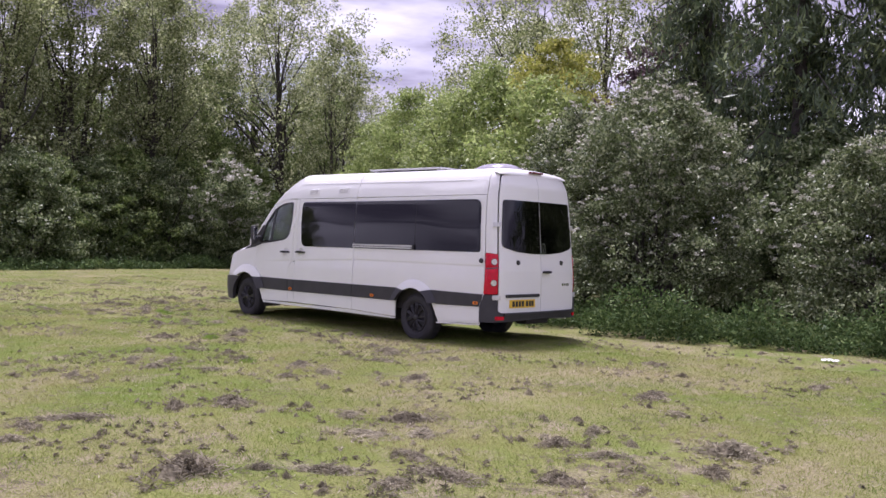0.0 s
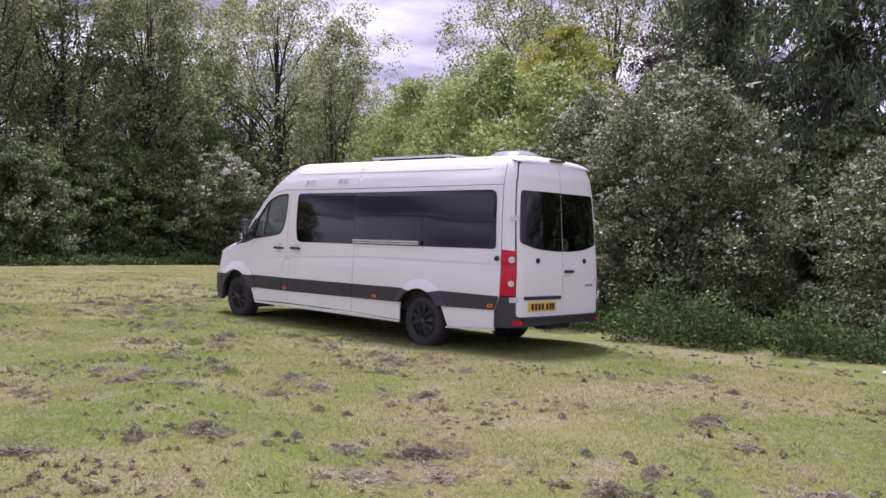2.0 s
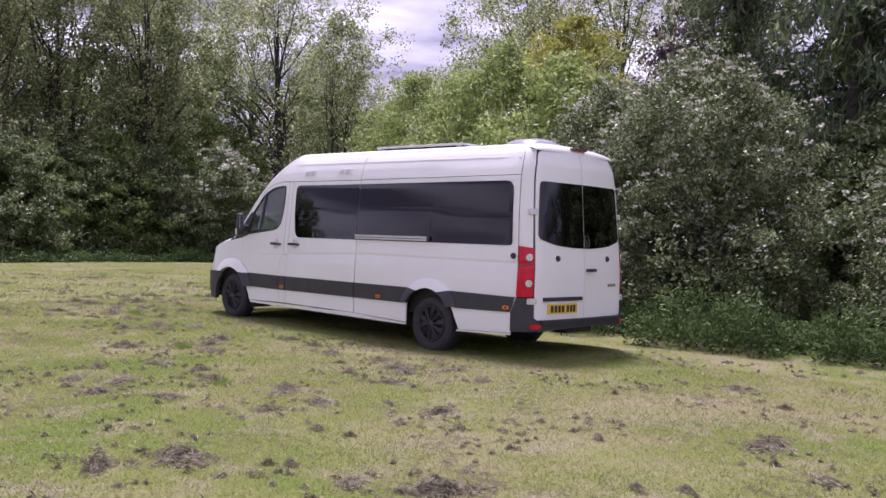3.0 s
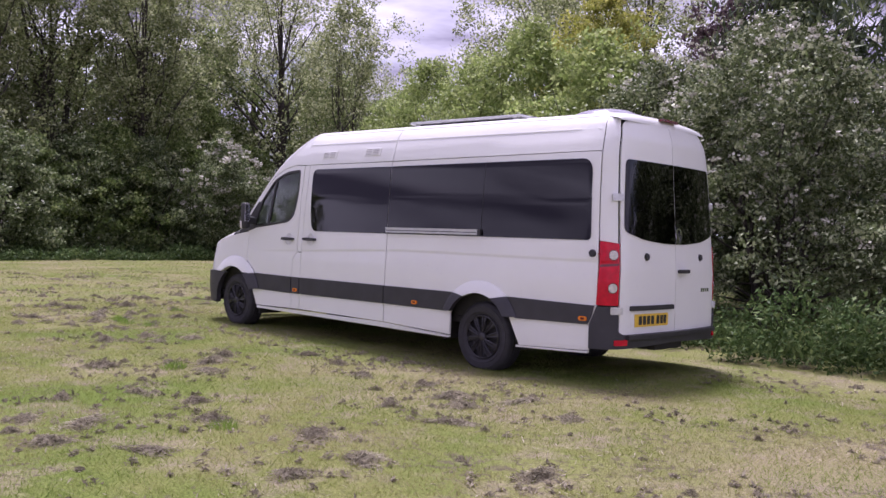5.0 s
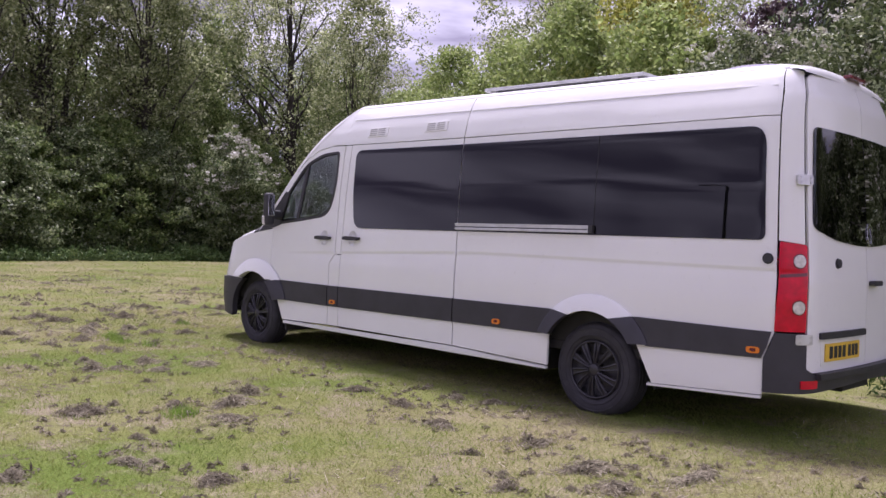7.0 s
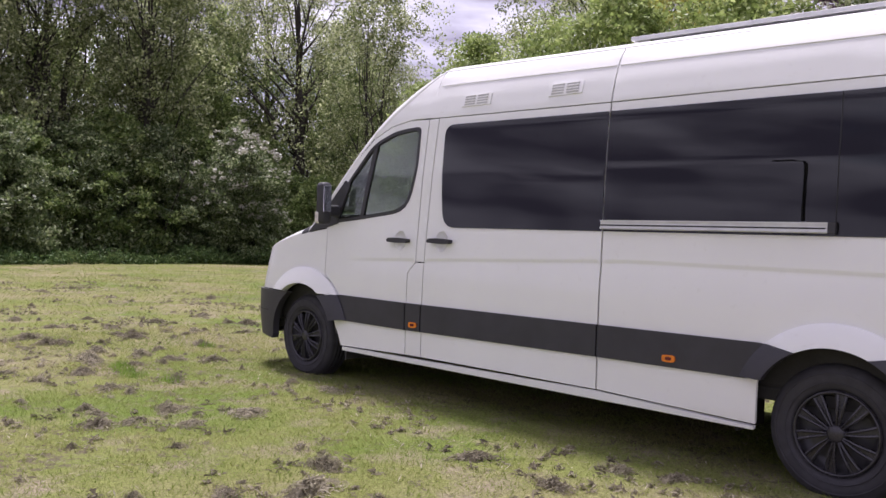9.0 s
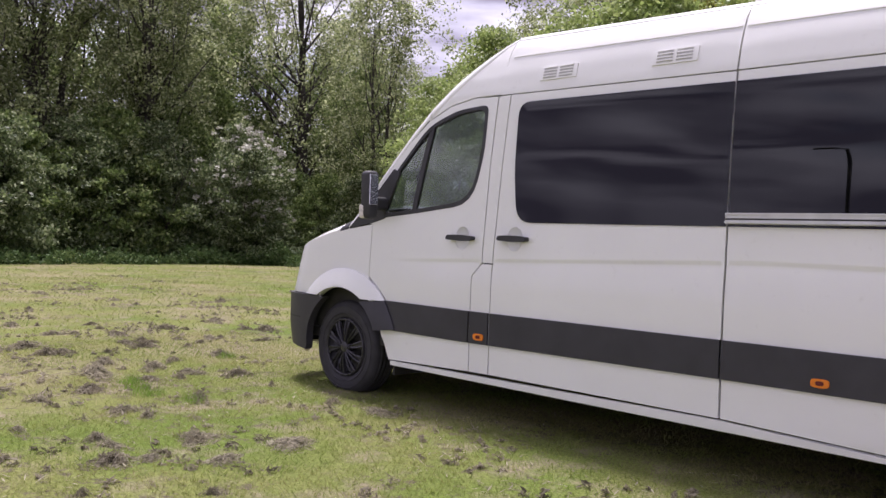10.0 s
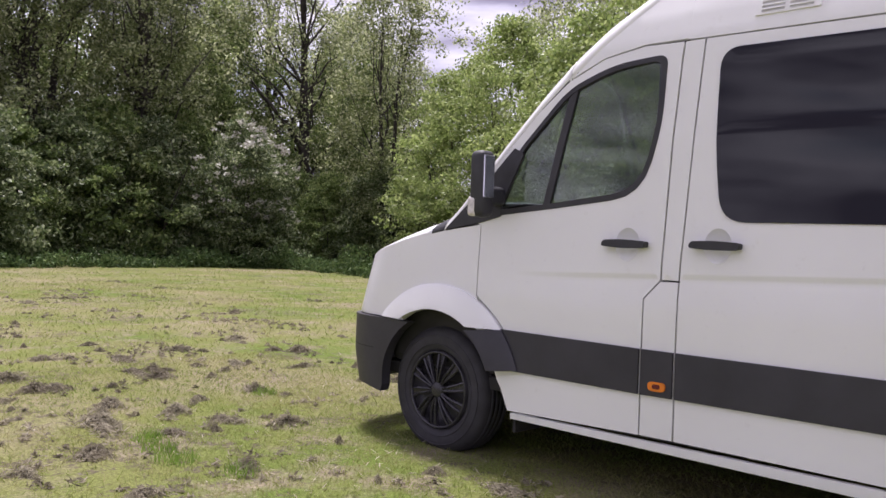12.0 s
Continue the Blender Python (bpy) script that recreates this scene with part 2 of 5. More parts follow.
def pydata(name, verts, faces, mat, parent=None, label="", smooth=False):
    me = bpy.data.meshes.new(name)
    me.from_pydata(verts, [], faces)
    me.update()
    return link(name, me, mat, parent, label, smooth)


def quads_mesh(name, V):
    """A mesh of loose quads from an array (n, 4, 3)."""
    n = len(V)
    me = bpy.data.meshes.new(name)
    me.vertices.add(n * 4)
    me.vertices.foreach_set("co", V.astype(np.float32).ravel())
    me.loops.add(n * 4)
    me.loops.foreach_set("vertex_index", np.arange(n * 4, dtype=np.int32))
    me.polygons.add(n)
    me.polygons.foreach_set("loop_start", np.arange(0, n * 4, 4, dtype=np.int32))
    me.update(calc_edges=True)
    return me


def tris_mesh(name, V):
    n = len(V)
    me = bpy.data.meshes.new(name)
    me.vertices.add(n * 3)
    me.vertices.foreach_set("co", V.astype(np.float32).ravel())
    me.loops.add(n * 3)
    me.loops.foreach_set("vertex_index", np.arange(n * 3, dtype=np.int32))
    me.polygons.add(n)
    me.polygons.foreach_set("loop_start", np.arange(0, n * 3, 3, dtype=np.int32))
    me.update(calc_edges=True)
    return me


def box(x0, y0, z0, x1, y1, z1, bev=0.0, seg=2):
    bm = bmesh.new()
    bmesh.ops.create_cube(bm, size=1)
    for v in bm.verts:
        v.co = Vector(((x0 + x1) / 2 + v.co.x * (x1 - x0), (y0 + y1) / 2 + v.co.y * (y1 - y0), (z0 + z1) / 2 + v.co.z * (z1 - z0)))
    if bev:
        bmesh.ops.bevel(bm, geom=bm.edges[:], offset=bev, segments=seg, affect="EDGES", profile=0.5)
    return bm


def lathe(profile, axis_pt, seg=48):
    """Profile of (r, y) turned round an axis along y through axis_pt."""
    bm = bmesh.new()
    rings = []
    for r, y in profile:
        rings.append([bm.verts.new((axis_pt[0] + r * math.cos(a), axis_pt[1] + y, axis_pt[2] + r * math.sin(a)))
                      for a in [2 * math.pi * k / seg for k in range(seg)]])
    for a, b in zip(rings, rings[1:]):
        for k in range(seg):
            bm.faces.new((a[k], a[(k + 1) % seg], b[(k + 1) % seg], b[k]))
    return bm


def tube(bm, pts, radii, seg=6):
    """A tapered tube through the points, added to bm."""
    prev = None
    for k, p in enumerate(pts):
        p = Vector(p)
        d = (Vector(pts[min(k + 1, len(pts) - 1)]) - Vector(pts[max(k - 1, 0)])).normalized()
        a = d.orthogonal().normalized()
        b = d.cross(a)
        ring = [bm.verts.new(p + radii[k] * (a * math.cos(2 * math.pi * s / seg) + b * math.sin(2 * math.pi * s / seg))) for s in range(seg)]
        if prev:
            o = min(range(seg), key=lambda s: (ring[s].co - prev[0].co).length)
            ring = ring[o:] + ring[:o]
            for s in range(seg):
                bm.faces.new((prev[s], prev[(s + 1) % seg], ring[(s + 1) % seg], ring[s]))
        prev = ring
    bm.faces.new(prev)


# ground, one sheet out to the horizon with slight unevenness near by
def height(x, y):
    lie = float(np.interp(x, [-40, -12, -8, -4.3, -2, 0, 2, 6], [0.18, 0.10, 0.085, 0.060, 0.020, -0.020, 0.0, 0.0]))   # the field rises a little past the van's nose
    k = math.exp(-((x + 2) ** 2 + (y + 2) ** 2) / 900)
    return k * (0.035 * noise.noise((x * 0.35, y * 0.35, 3)) + 0.015 * noise.noise((x * 1.3, y * 1.3, 7))) - 0.01 + lie


def ground_sheet():
    xs = list(np.concatenate([[-2500, -900, -300, -120, -60], np.arange(-40, -14, 1.5), np.arange(-14, 12, 0.25), np.arange(12, 40, 2.0), [60, 120, 300, 900, 2500]]))
    ys = list(np.concatenate([[-2500, -900, -300, -120, -60, -40, -25, -15], np.arange(-10, 8, 0.25), np.arange(8, 40, 2.0), [60, 120, 300, 900, 2500]]))
    V = [(x, y, height(x, y)) for y in ys for x in xs]
    w = len(xs)
    F = [(j * w + i, j * w + i + 1, (j + 1) * w + i + 1, (j + 1) * w + i) for j in range(len(ys) - 1) for i in range(w - 1)]
    return pydata("ground", V, F, M_ground, smooth=True)


tagged(ground_sheet(), "field of short mown grass, yellowing and patchy", "ground", kind="structure")

# ---- the van ----
CY = 0.9965
van = tagged(new("van"), "white high-roof long passenger van with black wheels, parked on mown grass", "van")
D_Z = [0.20, 0.30, 0.36, 0.75, 0.92, 1.30, 1.65, 2.00, 2.08, 2.20, 2.30, 2.36, 2.40, 2.42, 2.45]
D_V = [0.015, 0.0, 0.0, 0.0, 0.002, 0.022, 0.038, 0.066, 0.076, 0.104, 0.140, 0.168, 0.195, 0.215, 0.250]


def inset(z):
    return float(np.interp(z, D_Z, D_V))


def swage_z(x):
    """Height of the pressed line along the flank."""
    return 1.10 + 0.030 * (x + 1.2) if x < -1.2 else 1.10 - 0.010 * (x + 1.2)


def swage(x, z):
    """Depth of the hollow just below the pressed line; it fades out towards the front door."""
    k = min(1, max(0, (x + 3.85) / 0.5)) * min(1, max(0, (1.5 - x) / 0.1))
    return k * float(np.interp(z - swage_z(x), [-0.16, -0.05, -0.012, -0.001, 0.010], [0.0, 0.0030, 0.0056, 0.0050, 0.0]))


def catmull(P, n=8):
    P = [Vector(p) for p in P]
    out = []
    for k in range(len(P) - 1):
        a, b, c, d = P[max(k - 1, 0)], P[k], P[k + 1], P[min(k + 2, len(P) - 1)]
        for s in range(n):
            t = s / n
            out.append(0.5 * (2 * b + (c - a) * t + (2 * a - 5 * b + 4 * c - d) * t * t + (3 * b - a - 3 * c + d) * t ** 3))
    out.append(P[-1])
    return out


PLAN = catmull([(-5.30, CY), (-5.285, 0.62), (-5.235, 0.33), (-5.13, 0.15), (-4.95, 0.045), (-4.70, 0.006), (-4.4, 0.0)]) + \
    catmull([(1.20, 0.0), (1.31, 0.013), (1.405, 0.050), (1.467, 0.110), (1.503, 0.195), (1.524, 0.35), (1.543, 0.64), (1.55, CY)])
PU = [0.0]
for _a, _b in zip(PLAN, PLAN[1:]):
    PU.append(PU[-1] + (_b - _a).length)
PX, PY = [p[0] for p in PLAN], [p[1] for p in PLAN]


def ux(x):
    """Place along the plan outline of a station x on the flank."""
    return float(np.interp(x, PX, PU))


def uy(y, rear=True):
    """Place along the plan outline of y on the rear (or front) face."""
    if rear:
        return float(np.interp(y, PY[-57:], PU[-57:]))
    return float(np.interp(-y, [-v for v in PY[:48]], PU[:48]))


FALL = 0.0205   # the roof falls a little towards the rear


def roof_z(x):
    return 2.42 - FALL * (x + 1.34)


def skin(u, z, off=0.0, side=1):
    """A point of the body's skin; off: metres outwards."""
    def raw(u, z):
        x, y = float(np.interp(u, PU, PX)), float(np.interp(u, PU, PY))
        y = CY - (CY - y) * (CY - inset(z + FALL * (x + 1.34) * min(1, max(0, (z - 1.2) / 1.2)))) / CY
        y += swage(x, z)
        wf, wr = min(1, max(0, (-4.5 - x) / 0.7)), min(1, max(0, (x - 1.15) / 0.35))
        x += wf * max(0, z - 0.74) * 0.34 + wf * max(0, 0.5 - z) * 0.3
        x -= wr * max(0, z - 1.0) * 0.07 + wr * max(0, z - 2.2) * 0.25
        return Vector((x, y, z))
    p = raw(u, z)
    if off:
        e = 0.01
        nrm = (raw(u + e, z) - raw(u - e, z)).cross(raw(u, z + e) - raw(u, z - e)).normalized()
        p = p + nrm * off
    if side < 0:
        p.y = 2 * CY - p.y
    return p


def inside(p, poly):
    c, x, y = False, p[0], p[1]
    j = len(poly) - 1
    for i in range(len(poly)):
        (xi, yi), (xj, yj) = poly[i], poly[j]
        if (yi > y) != (yj > y) and x < (xj - xi) * (y - yi) / (yj - yi) + xi:
            c = not c
        j = i
    return c


def rounded(pts, r, seg=4):
    """Outline with its corners rounded; r: one radius or one for each corner."""
    out, n = [], len(pts)
    for k in range(n):
        rad = r[k] if isinstance(r, (list, tuple)) else r
        p, a, b = Vector(pts[k]), Vector(pts[k - 1]), Vector(pts[(k + 1) % n])
        da, db = (a - p), (b - p)
        rad = min(rad, da.length * 0.49, db.length * 0.49)
        if rad < 0.002:
            out.append(tuple(p))
            continue
        s, e = p + da.normalized() * rad, p + db.normalized() * rad
        for i in range(seg + 1):
            t = i / seg
            out.append(tuple((1 - t) ** 2 * s + 2 * t * (1 - t) * p + t * t * e))
    return out


def dense(poly, step):
    out = []
    for a, b in zip(poly, poly[1:] + poly[:1]):
        n = max(1, int(math.dist(a, b) / step))
        out += [(a[0] + (b[0] - a[0]) * k / n, a[1] + (b[1] - a[1]) * k / n) for k in range(n)]
    return out


from mathutils.geometry import delaunay_2d_cdt


CREASE = (-0.05, -0.026, -0.012, -0.001, 0.010, 0.020)


def panel(name, outline, mat, parent, off=0.0, thick=0.02, holes=(), side=1, label="", step=0.07, fn=None, back=False):
    """A sheet of the body's skin inside an outline of (u, z), with folded edges."""
    fn = fn or (lambda u, z, o: skin(u, z, o, side))
    loops = [dense(outline, step)] + [dense(h, step) for h in holes]
    pts, edges = [], []
    for lp in loops:
        s = len(pts)
        pts += [Vector(p) for p in lp]
        edges += [(s + k, s + (k + 1) % len(lp)) for k in range(len(lp))]
    us, zs = [p[0] for p in loops[0]], [p[1] for p in loops[0]]
    nu, nz = max(1, int((max(us) - min(us)) / step)), max(1, int((max(zs) - min(zs)) / step))
    border = [tuple(p) for p in pts]
    zg = [min(zs) + (max(zs) - min(zs)) * j / nz for j in range(1, nz)]
    for i in [0.2] + list(range(1, nu)) + [nu - 0.2]:
        u = min(us) + (max(us) - min(us)) * i / nu
        sz = swage_z(float(np.interp(u, PU, PX)))
        for z in [z for z in zg if abs(z - sz) > 0.05] + [sz + c for c in CREASE]:
            p = (u, z)
            if inside(p, loops[0]) and not any(inside(p, h) for h in loops[1:]) and min((p[0] - b[0]) ** 2 + (p[1] - b[1]) ** 2 for b in border) > (0.16 * step) ** 2:
                pts.append(Vector(p))
    vo, _, fo, *_ = delaunay_2d_cdt(pts, edges, [], 0, 1e-6)
    bm = bmesh.new()
    V = [bm.verts.new(fn(v[0], v[1], off)) for v in vo]
    for f in fo:
        c = (sum(vo[k][0] for k in f) / 3, sum(vo[k][1] for k in f) / 3)
        if inside(c, loops[0]) and not any(inside(c, h) for h in loops[1:]):
            bm.faces.new([V[k] for k in f])
    for v in [v for v in bm.verts if not v.link_faces]:
        bm.verts.remove(v)
    for f in bm.faces:
        f.smooth = True
    co = {v: k for k, v in enumerate(V) if v.is_valid}
    be = [e for e in bm.edges if len(e.link_faces) == 1]
    inner = {}
    for e in be:
        for v in e.verts:
            if v not in inner:
                p = vo[co[v]]
                inner[v] = (bm.verts.new(v.co), bm.verts.new(fn(p[0], p[1], off - thick)))
    for e in be:
        a, b = e.verts
        f = bm.faces.new((inner[a][0], inner[b][0], inner[b][1], inner[a][1]))
    bmesh.ops.recalc_face_normals(bm, faces=bm.faces[:])
    # smooth normals of the true skin on the sheet, flat ones on the folds
    bm.verts.index_update()
    N = {}
    e = 0.003
    for k, v in enumerate(V):
        if v.is_valid:
            u, z = vo[k]
            n = (fn(u + e, z, 0) - fn(u - e, z, 0)).cross(fn(u, z + e, 0) - fn(u, z - e, 0)).normalized()
            N[v.index] = n
    sheet = [f for f in bm.faces if f.smooth]
    NB = {}
    if sum(f.normal.dot(N[f.verts[0].index] * (1 if side > 0 else -1)) for f in sheet) < 0:
        bmesh.ops.reverse_faces(bm, faces=bm.faces[:])
    if back:   # the inner face of a pane
        twin = {v: bm.verts.new(fn(vo[k][0], vo[k][1], off - thick)) for k, v in enumerate(V) if v.is_valid}
        bm.verts.index_update()
        for v, w in twin.items():
            NB[w.index] = -N[v.index]
        for f in sheet:
            bm.faces.new([twin[v] for v in reversed(f.verts)]).smooth = True
    N.update(NB)
    me = bpy.data.meshes.new(name)
    bm.to_mesh(me)
    bm.free()
    s = 1 if side > 0 else -1
    ln = [None] * len(me.loops)
    for pl in me.polygons:
        for li in pl.loop_indices:
            ln[li] = N[me.loops[li].vertex_index] * s if pl.use_smooth else pl.normal.copy()
    me.normals_split_custom_set(ln)
    return link(name, me, mat, parent, label)


def arc(cx, cz, r, a0, a1, n=14):
    return [(ux(cx + r * math.cos(radians(a0 + (a1 - a0) * k / n))), cz + r * math.sin(radians(a0 + (a1 - a0) * k / n))) for k in range(n + 1)]


def xs_(pts):
    return [(ux(x), z) for x, z in pts]


HUB_F, HUB_R, HUB_Z, ARCH_RZ = -4.330, 0.0, 0.345, 0.322   # wheel arches: centres along x, heights front and rear
# outlines on the flank, (x, z)
fender_out = [(ux(-4.062), 0.90), (ux(-4.062), 1.268), (ux(-4.31), 1.235), (ux(-4.7), 1.165), (ux(-5.07), 1.086), (ux(-5.2), 1.045),
              (uy(0.40, False), 1.015), (uy(0.40, False), 0.735), (ux(-5.0), 0.735), (ux(-4.70), 0.735)] + arc(HUB_F, HUB_Z, 0.47, 128, 42, 14)
door_out = xs_([(-3.825, 0.335), (-3.079, 0.345), (-3.081, 0.95), (-3.004, 1.035), (-2.985, 1.6), (-2.960, 2.085), (-3.15, 2.09), (-3.36, 2.055), (-3.56, 1.965),
                (-3.72, 1.835), (-3.95, 1.60), (-4.12, 1.425), (-4.20, 1.335), (-4.055, 1.262), (-4.055, 0.90)]) + arc(HUB_F, HUB_Z, 0.61, 57, 40, 4)[1:] + arc(HUB_F, HUB_Z, 0.450, 38, 18, 3) + xs_([(-3.872, 0.44)])
win_hole = rounded(xs_([(-3.965, 1.315), (-3.60, 1.350), (-3.115, 1.405), (-3.035, 1.72), (-3.030, 2.040), (-3.30, 2.025), (-3.555, 1.935), (-3.84, 1.64)]), [0.03, 0, 0.16, 0.1, 0.05, 0.1, 0.1, 0.05])
fr_in = rounded(xs_([(-3.935, 1.345), (-3.60, 1.378), (-3.13, 1.432), (-3.06, 1.73), (-3.055, 2.015), (-3.30, 1.998), (-3.545, 1.912), (-3.82, 1.63)]), [0.03, 0, 0.15, 0.1, 0.05, 0.1, 0.1, 0.05])
slide_out = xs_([(-2.905, 0.345), (-1.391, 0.325), (-1.391, 2.065), (-2.852, 2.085), (-2.878, 1.6), (-2.908, 1.03)])
quarter_out = xs_([(-1.379, 0.325), (-0.392, 0.280)]) + arc(HUB_R, ARCH_RZ, 0.428, 155, 25, 22) + xs_([(0.505, 0.268), (1.278, 0.30), (1.278, 0.53), (1.340, 0.69), (1.340, 2.045), (-1.379, 2.065)])
strip_lo = xs_([(-3.071, 0.345), (-2.914, 0.345), (-2.916, 1.028), (-3.0, 1.028), (-3.073, 0.948)])
strip_hi = xs_([(-2.995, 1.036), (-2.916, 1.036), (-2.886, 1.6), (-2.861, 2.085), (-2.951, 2.085), (-2.976, 1.6)])

def dish_outline(x, z):
    """Outline of the round hollow behind a door handle."""
    return [(ux(x) + 0.062 * math.cos(2 * math.pi * k / 28), z + 0.075 * math.sin(2 * math.pi * k / 28)) for k in range(28)]


def flare(u, z, o, hub, r_out, r_in, side):
    """Skin pushed out towards the wheel opening."""
    k = (r_out - math.hypot(u - ux(hub), z - (ARCH_RZ if hub == HUB_R else HUB_Z))) / (r_out - r_in)
    return skin(u, z, o + 0.045 * min(1, max(0, k)) ** 0.7 + 0.010, side)


for side in (1, -1):
    far = side < 0
    panel("front_wing", fender_out, M_paint, van, side=side, step=0.06)
    d = panel("front_door", door_out, M_paint, van, side=side, holes=[win_hole, dish_outline(-3.175, 1.188)], step=0.06, thick=0.03)
    # black window frame with its upright bar, panes set in it
    panel("window_frame", win_hole, M_black, d, off=0.003, thick=0.03, holes=[fr_in], side=side)
    panel("window_bar", rounded(xs_([(-3.665, 1.365), (-3.625, 1.368), (-3.50, 1.925), (-3.545, 1.91)]), 0.005), M_black, d, off=0.0, thick=0.02, side=side)
    for nm, o in (("front_pane", [(-3.935, 1.345), (-3.655, 1.370), (-3.545, 1.905), (-3.82, 1.63)]),
                  ("rear_pane", [(-3.63, 1.372), (-3.13, 1.432), (-3.06, 1.73), (-3.055, 2.015), (-3.30, 1.998), (-3.51, 1.915)])):
        g = panel(nm, rounded(xs_(o), 0.03), M_clear, d, off=-0.010, thick=0.004, side=side, step=0.15, back=True)
        g.visible_shadow = False
    panel("door_lining", door_out, M_dash, d, off=-0.034, thick=0.006, holes=[win_hole], side=side, step=0.1)
    # sail in the corner before the window
    panel("mirror_sail", rounded(xs_([(-4.315, 1.238), (-4.045, 1.283), (-3.925, 1.312), (-3.93, 1.365), (-3.80, 1.625), (-3.86, 1.66), (-4.10, 1.425)]), 0.01), M_black, d, off=0.006, thick=0.02, side=side)
    panel("pillar_strip", strip_lo, M_paint, van, side=side)
    panel("pillar_strip", strip_hi, M_paint, van, side=side)
    sd = panel("sliding_door" if not far else "side_panel", slide_out, M_paint, van, side=side, step=0.08, holes=[dish_outline(-2.742, 1.190)])
    q = panel("rear_quarter", quarter_out, M_paint, van, side=side, step=0.08)
    # roof flanks
    panel("roof_flank", xs_([(-2.94, 2.093), (-1.391, 2.073), (-1.391, roof_z(-1.39)), (-2.2, roof_z(-2.2)), (-2.93, roof_z(-2.93))]), M_paint, van, side=side, step=0.06)
    panel("roof_flank", xs_([(-1.381, 2.073), (1.340, 2.053), (1.340, roof_z(1.34)), (0.0, roof_z(0)), (-1.381, roof_z(-1.381))]), M_paint, van, side=side, step=0.06)
    # pressed bead along the roof flank
    for xa, xb in ((-2.90, -1.40), (-1.37, 1.30)):
        n_ = 8
        xx = [xa + (xb - xa) * k / n_ for k in range(n_ + 1)]
        panel("roof_bead", xs_([(x, roof_z(x) - 0.118) for x in xx] + [(x, roof_z(x) - 0.106) for x in reversed(xx)]), M_paint, van, off=0.004, thick=0.004, side=side, step=0.2)
    # rear corner pillar above the lamp
    panel("rear_pillar", [(ux(1.350), 1.262), (uy(0.128), 1.240), (uy(0.128), 2.35), (ux(1.350), roof_z(1.35))], M_paint, van, side=side, step=0.04)
    # dark panes
    g = panel("side_window", rounded(xs_([(-2.735, 1.290), (-1.391, 1.280), (-1.391, 2.012), (-2.778, 2.030), (-2.775, 1.6)]), [0.11, 0.004, 0.004, 0.09, 0.3], 6), M_tint, sd, off=0.006, thick=0.005, side=side, back=True, label="dark privacy glass")
    g = panel("side_window", rounded(xs_([(-1.381, 1.280), (1.268, 1.262), (1.248, 1.985), (-1.381, 2.012)]), [0.004, 0.05, 0.13, 0.004], 6), M_tint, q, off=0.006, thick=0.005, side=side, back=True, label="dark privacy glass")
    panel("pane_joint", xs_([(-0.022, 1.272), (-0.016, 1.272), (-0.016, 1.995), (-0.022, 1.995)]), M_seal, g, off=0.0072, thick=0.002, side=side, step=0.3)
    # arch lips, white
    lip_f = arc(HUB_F, HUB_Z, 0.60, 139.5, 40.5, 16) + arc(HUB_F, HUB_Z, 0.462, 57.6, 122.4, 14)
    panel("arch_lip", lip_f, M_paint, van, off=0.003, thick=0.05, side=side, step=0.035, fn=lambda u, z, o: flare(u, z, o, HUB_F, 0.60, 0.462, side))
    lip_r = arc(HUB_R, ARCH_RZ, 0.520, 131.5, 48.5, 16) + arc(HUB_R, ARCH_RZ, 0.400, 64, 116, 12)
    panel("arch_lip", lip_r, M_paint, van, off=0.003, thick=0.05, side=side, step=0.035, fn=lambda u, z, o: flare(u, z, o, HUB_R, 0.52, 0.40, side))
    for a_out, a_in in (((48, 23), (30, 63.5)), ((157, 132), (116.5, 150))):
        panel("arch_moulding", arc(HUB_R, ARCH_RZ, 0.520, *a_out, 8) + arc(HUB_R, ARCH_RZ, 0.400, *a_in, 8), M_belt, van, off=0.010, thick=0.05, side=side, step=0.035, fn=lambda u, z, o: flare(u, z, o, HUB_R, 0.52, 0.40, side))
    # grey mouldings along the flank, door by door
    zb, zt = 0.527, 0.722
    panel("moulding", xs_([(-3.905, zb + 0.012), (-3.083, zb), (-3.083, zt + 0.005), (-3.90, zt + 0.018), (-3.98, zt + 0.018)]), M_belt, d, off=0.014, thick=0.02, side=side)
    panel("moulding", xs_([(-3.070, zb), (-2.917, zb), (-2.917, zt + 0.004), (-3.070, zt + 0.005)]), M_belt, van, off=0.014, thick=0.02, side=side)
    panel("moulding", xs_([(-2.903, zb), (-1.391, zb - 0.005), (-1.391, zt - 0.006), (-2.903, zt + 0.004)]), M_belt, sd, off=0.014, thick=0.02, side=side)
    panel("moulding", xs_([(-1.379, zb - 0.005), (-0.438, zb - 0.012)]) + arc(HUB_R, ARCH_RZ, 0.50, 157, 131, 4) + xs_([(-0.37, zt - 0.012), (-1.379, zt - 0.006)]), M_belt, q, off=0.014, thick=0.02, side=side)
    panel("moulding", arc(HUB_R, ARCH_RZ, 0.50, 49, 23, 4) + xs_([(0.45, zb - 0.012), (1.268, zb + 0.0), (1.300, 0.60), (1.325, 0.695), (0.37, zt - 0.012)]), M_belt, q, off=0.014, thick=0.02, side=side)
    panel("arch_moulding", arc(HUB_F, HUB_Z, 0.606, 40, 19, 5) + arc(HUB_F, HUB_Z, 0.448, 24, 56.5, 8), M_belt, van, off=0.012, thick=0.05, side=side, step=0.04, fn=lambda u, z, o: flare(u, z, o, HUB_F, 0.606, 0.448, side))
    # sill rail
    panel("sill", xs_([(-3.80, 0.300), (-0.40, 0.250), (-0.40, 0.266), (-1.385, 0.316), (-3.80, 0.328)]), M_paint, van, off=0.006, thick=0.03, side=side, step=0.1)
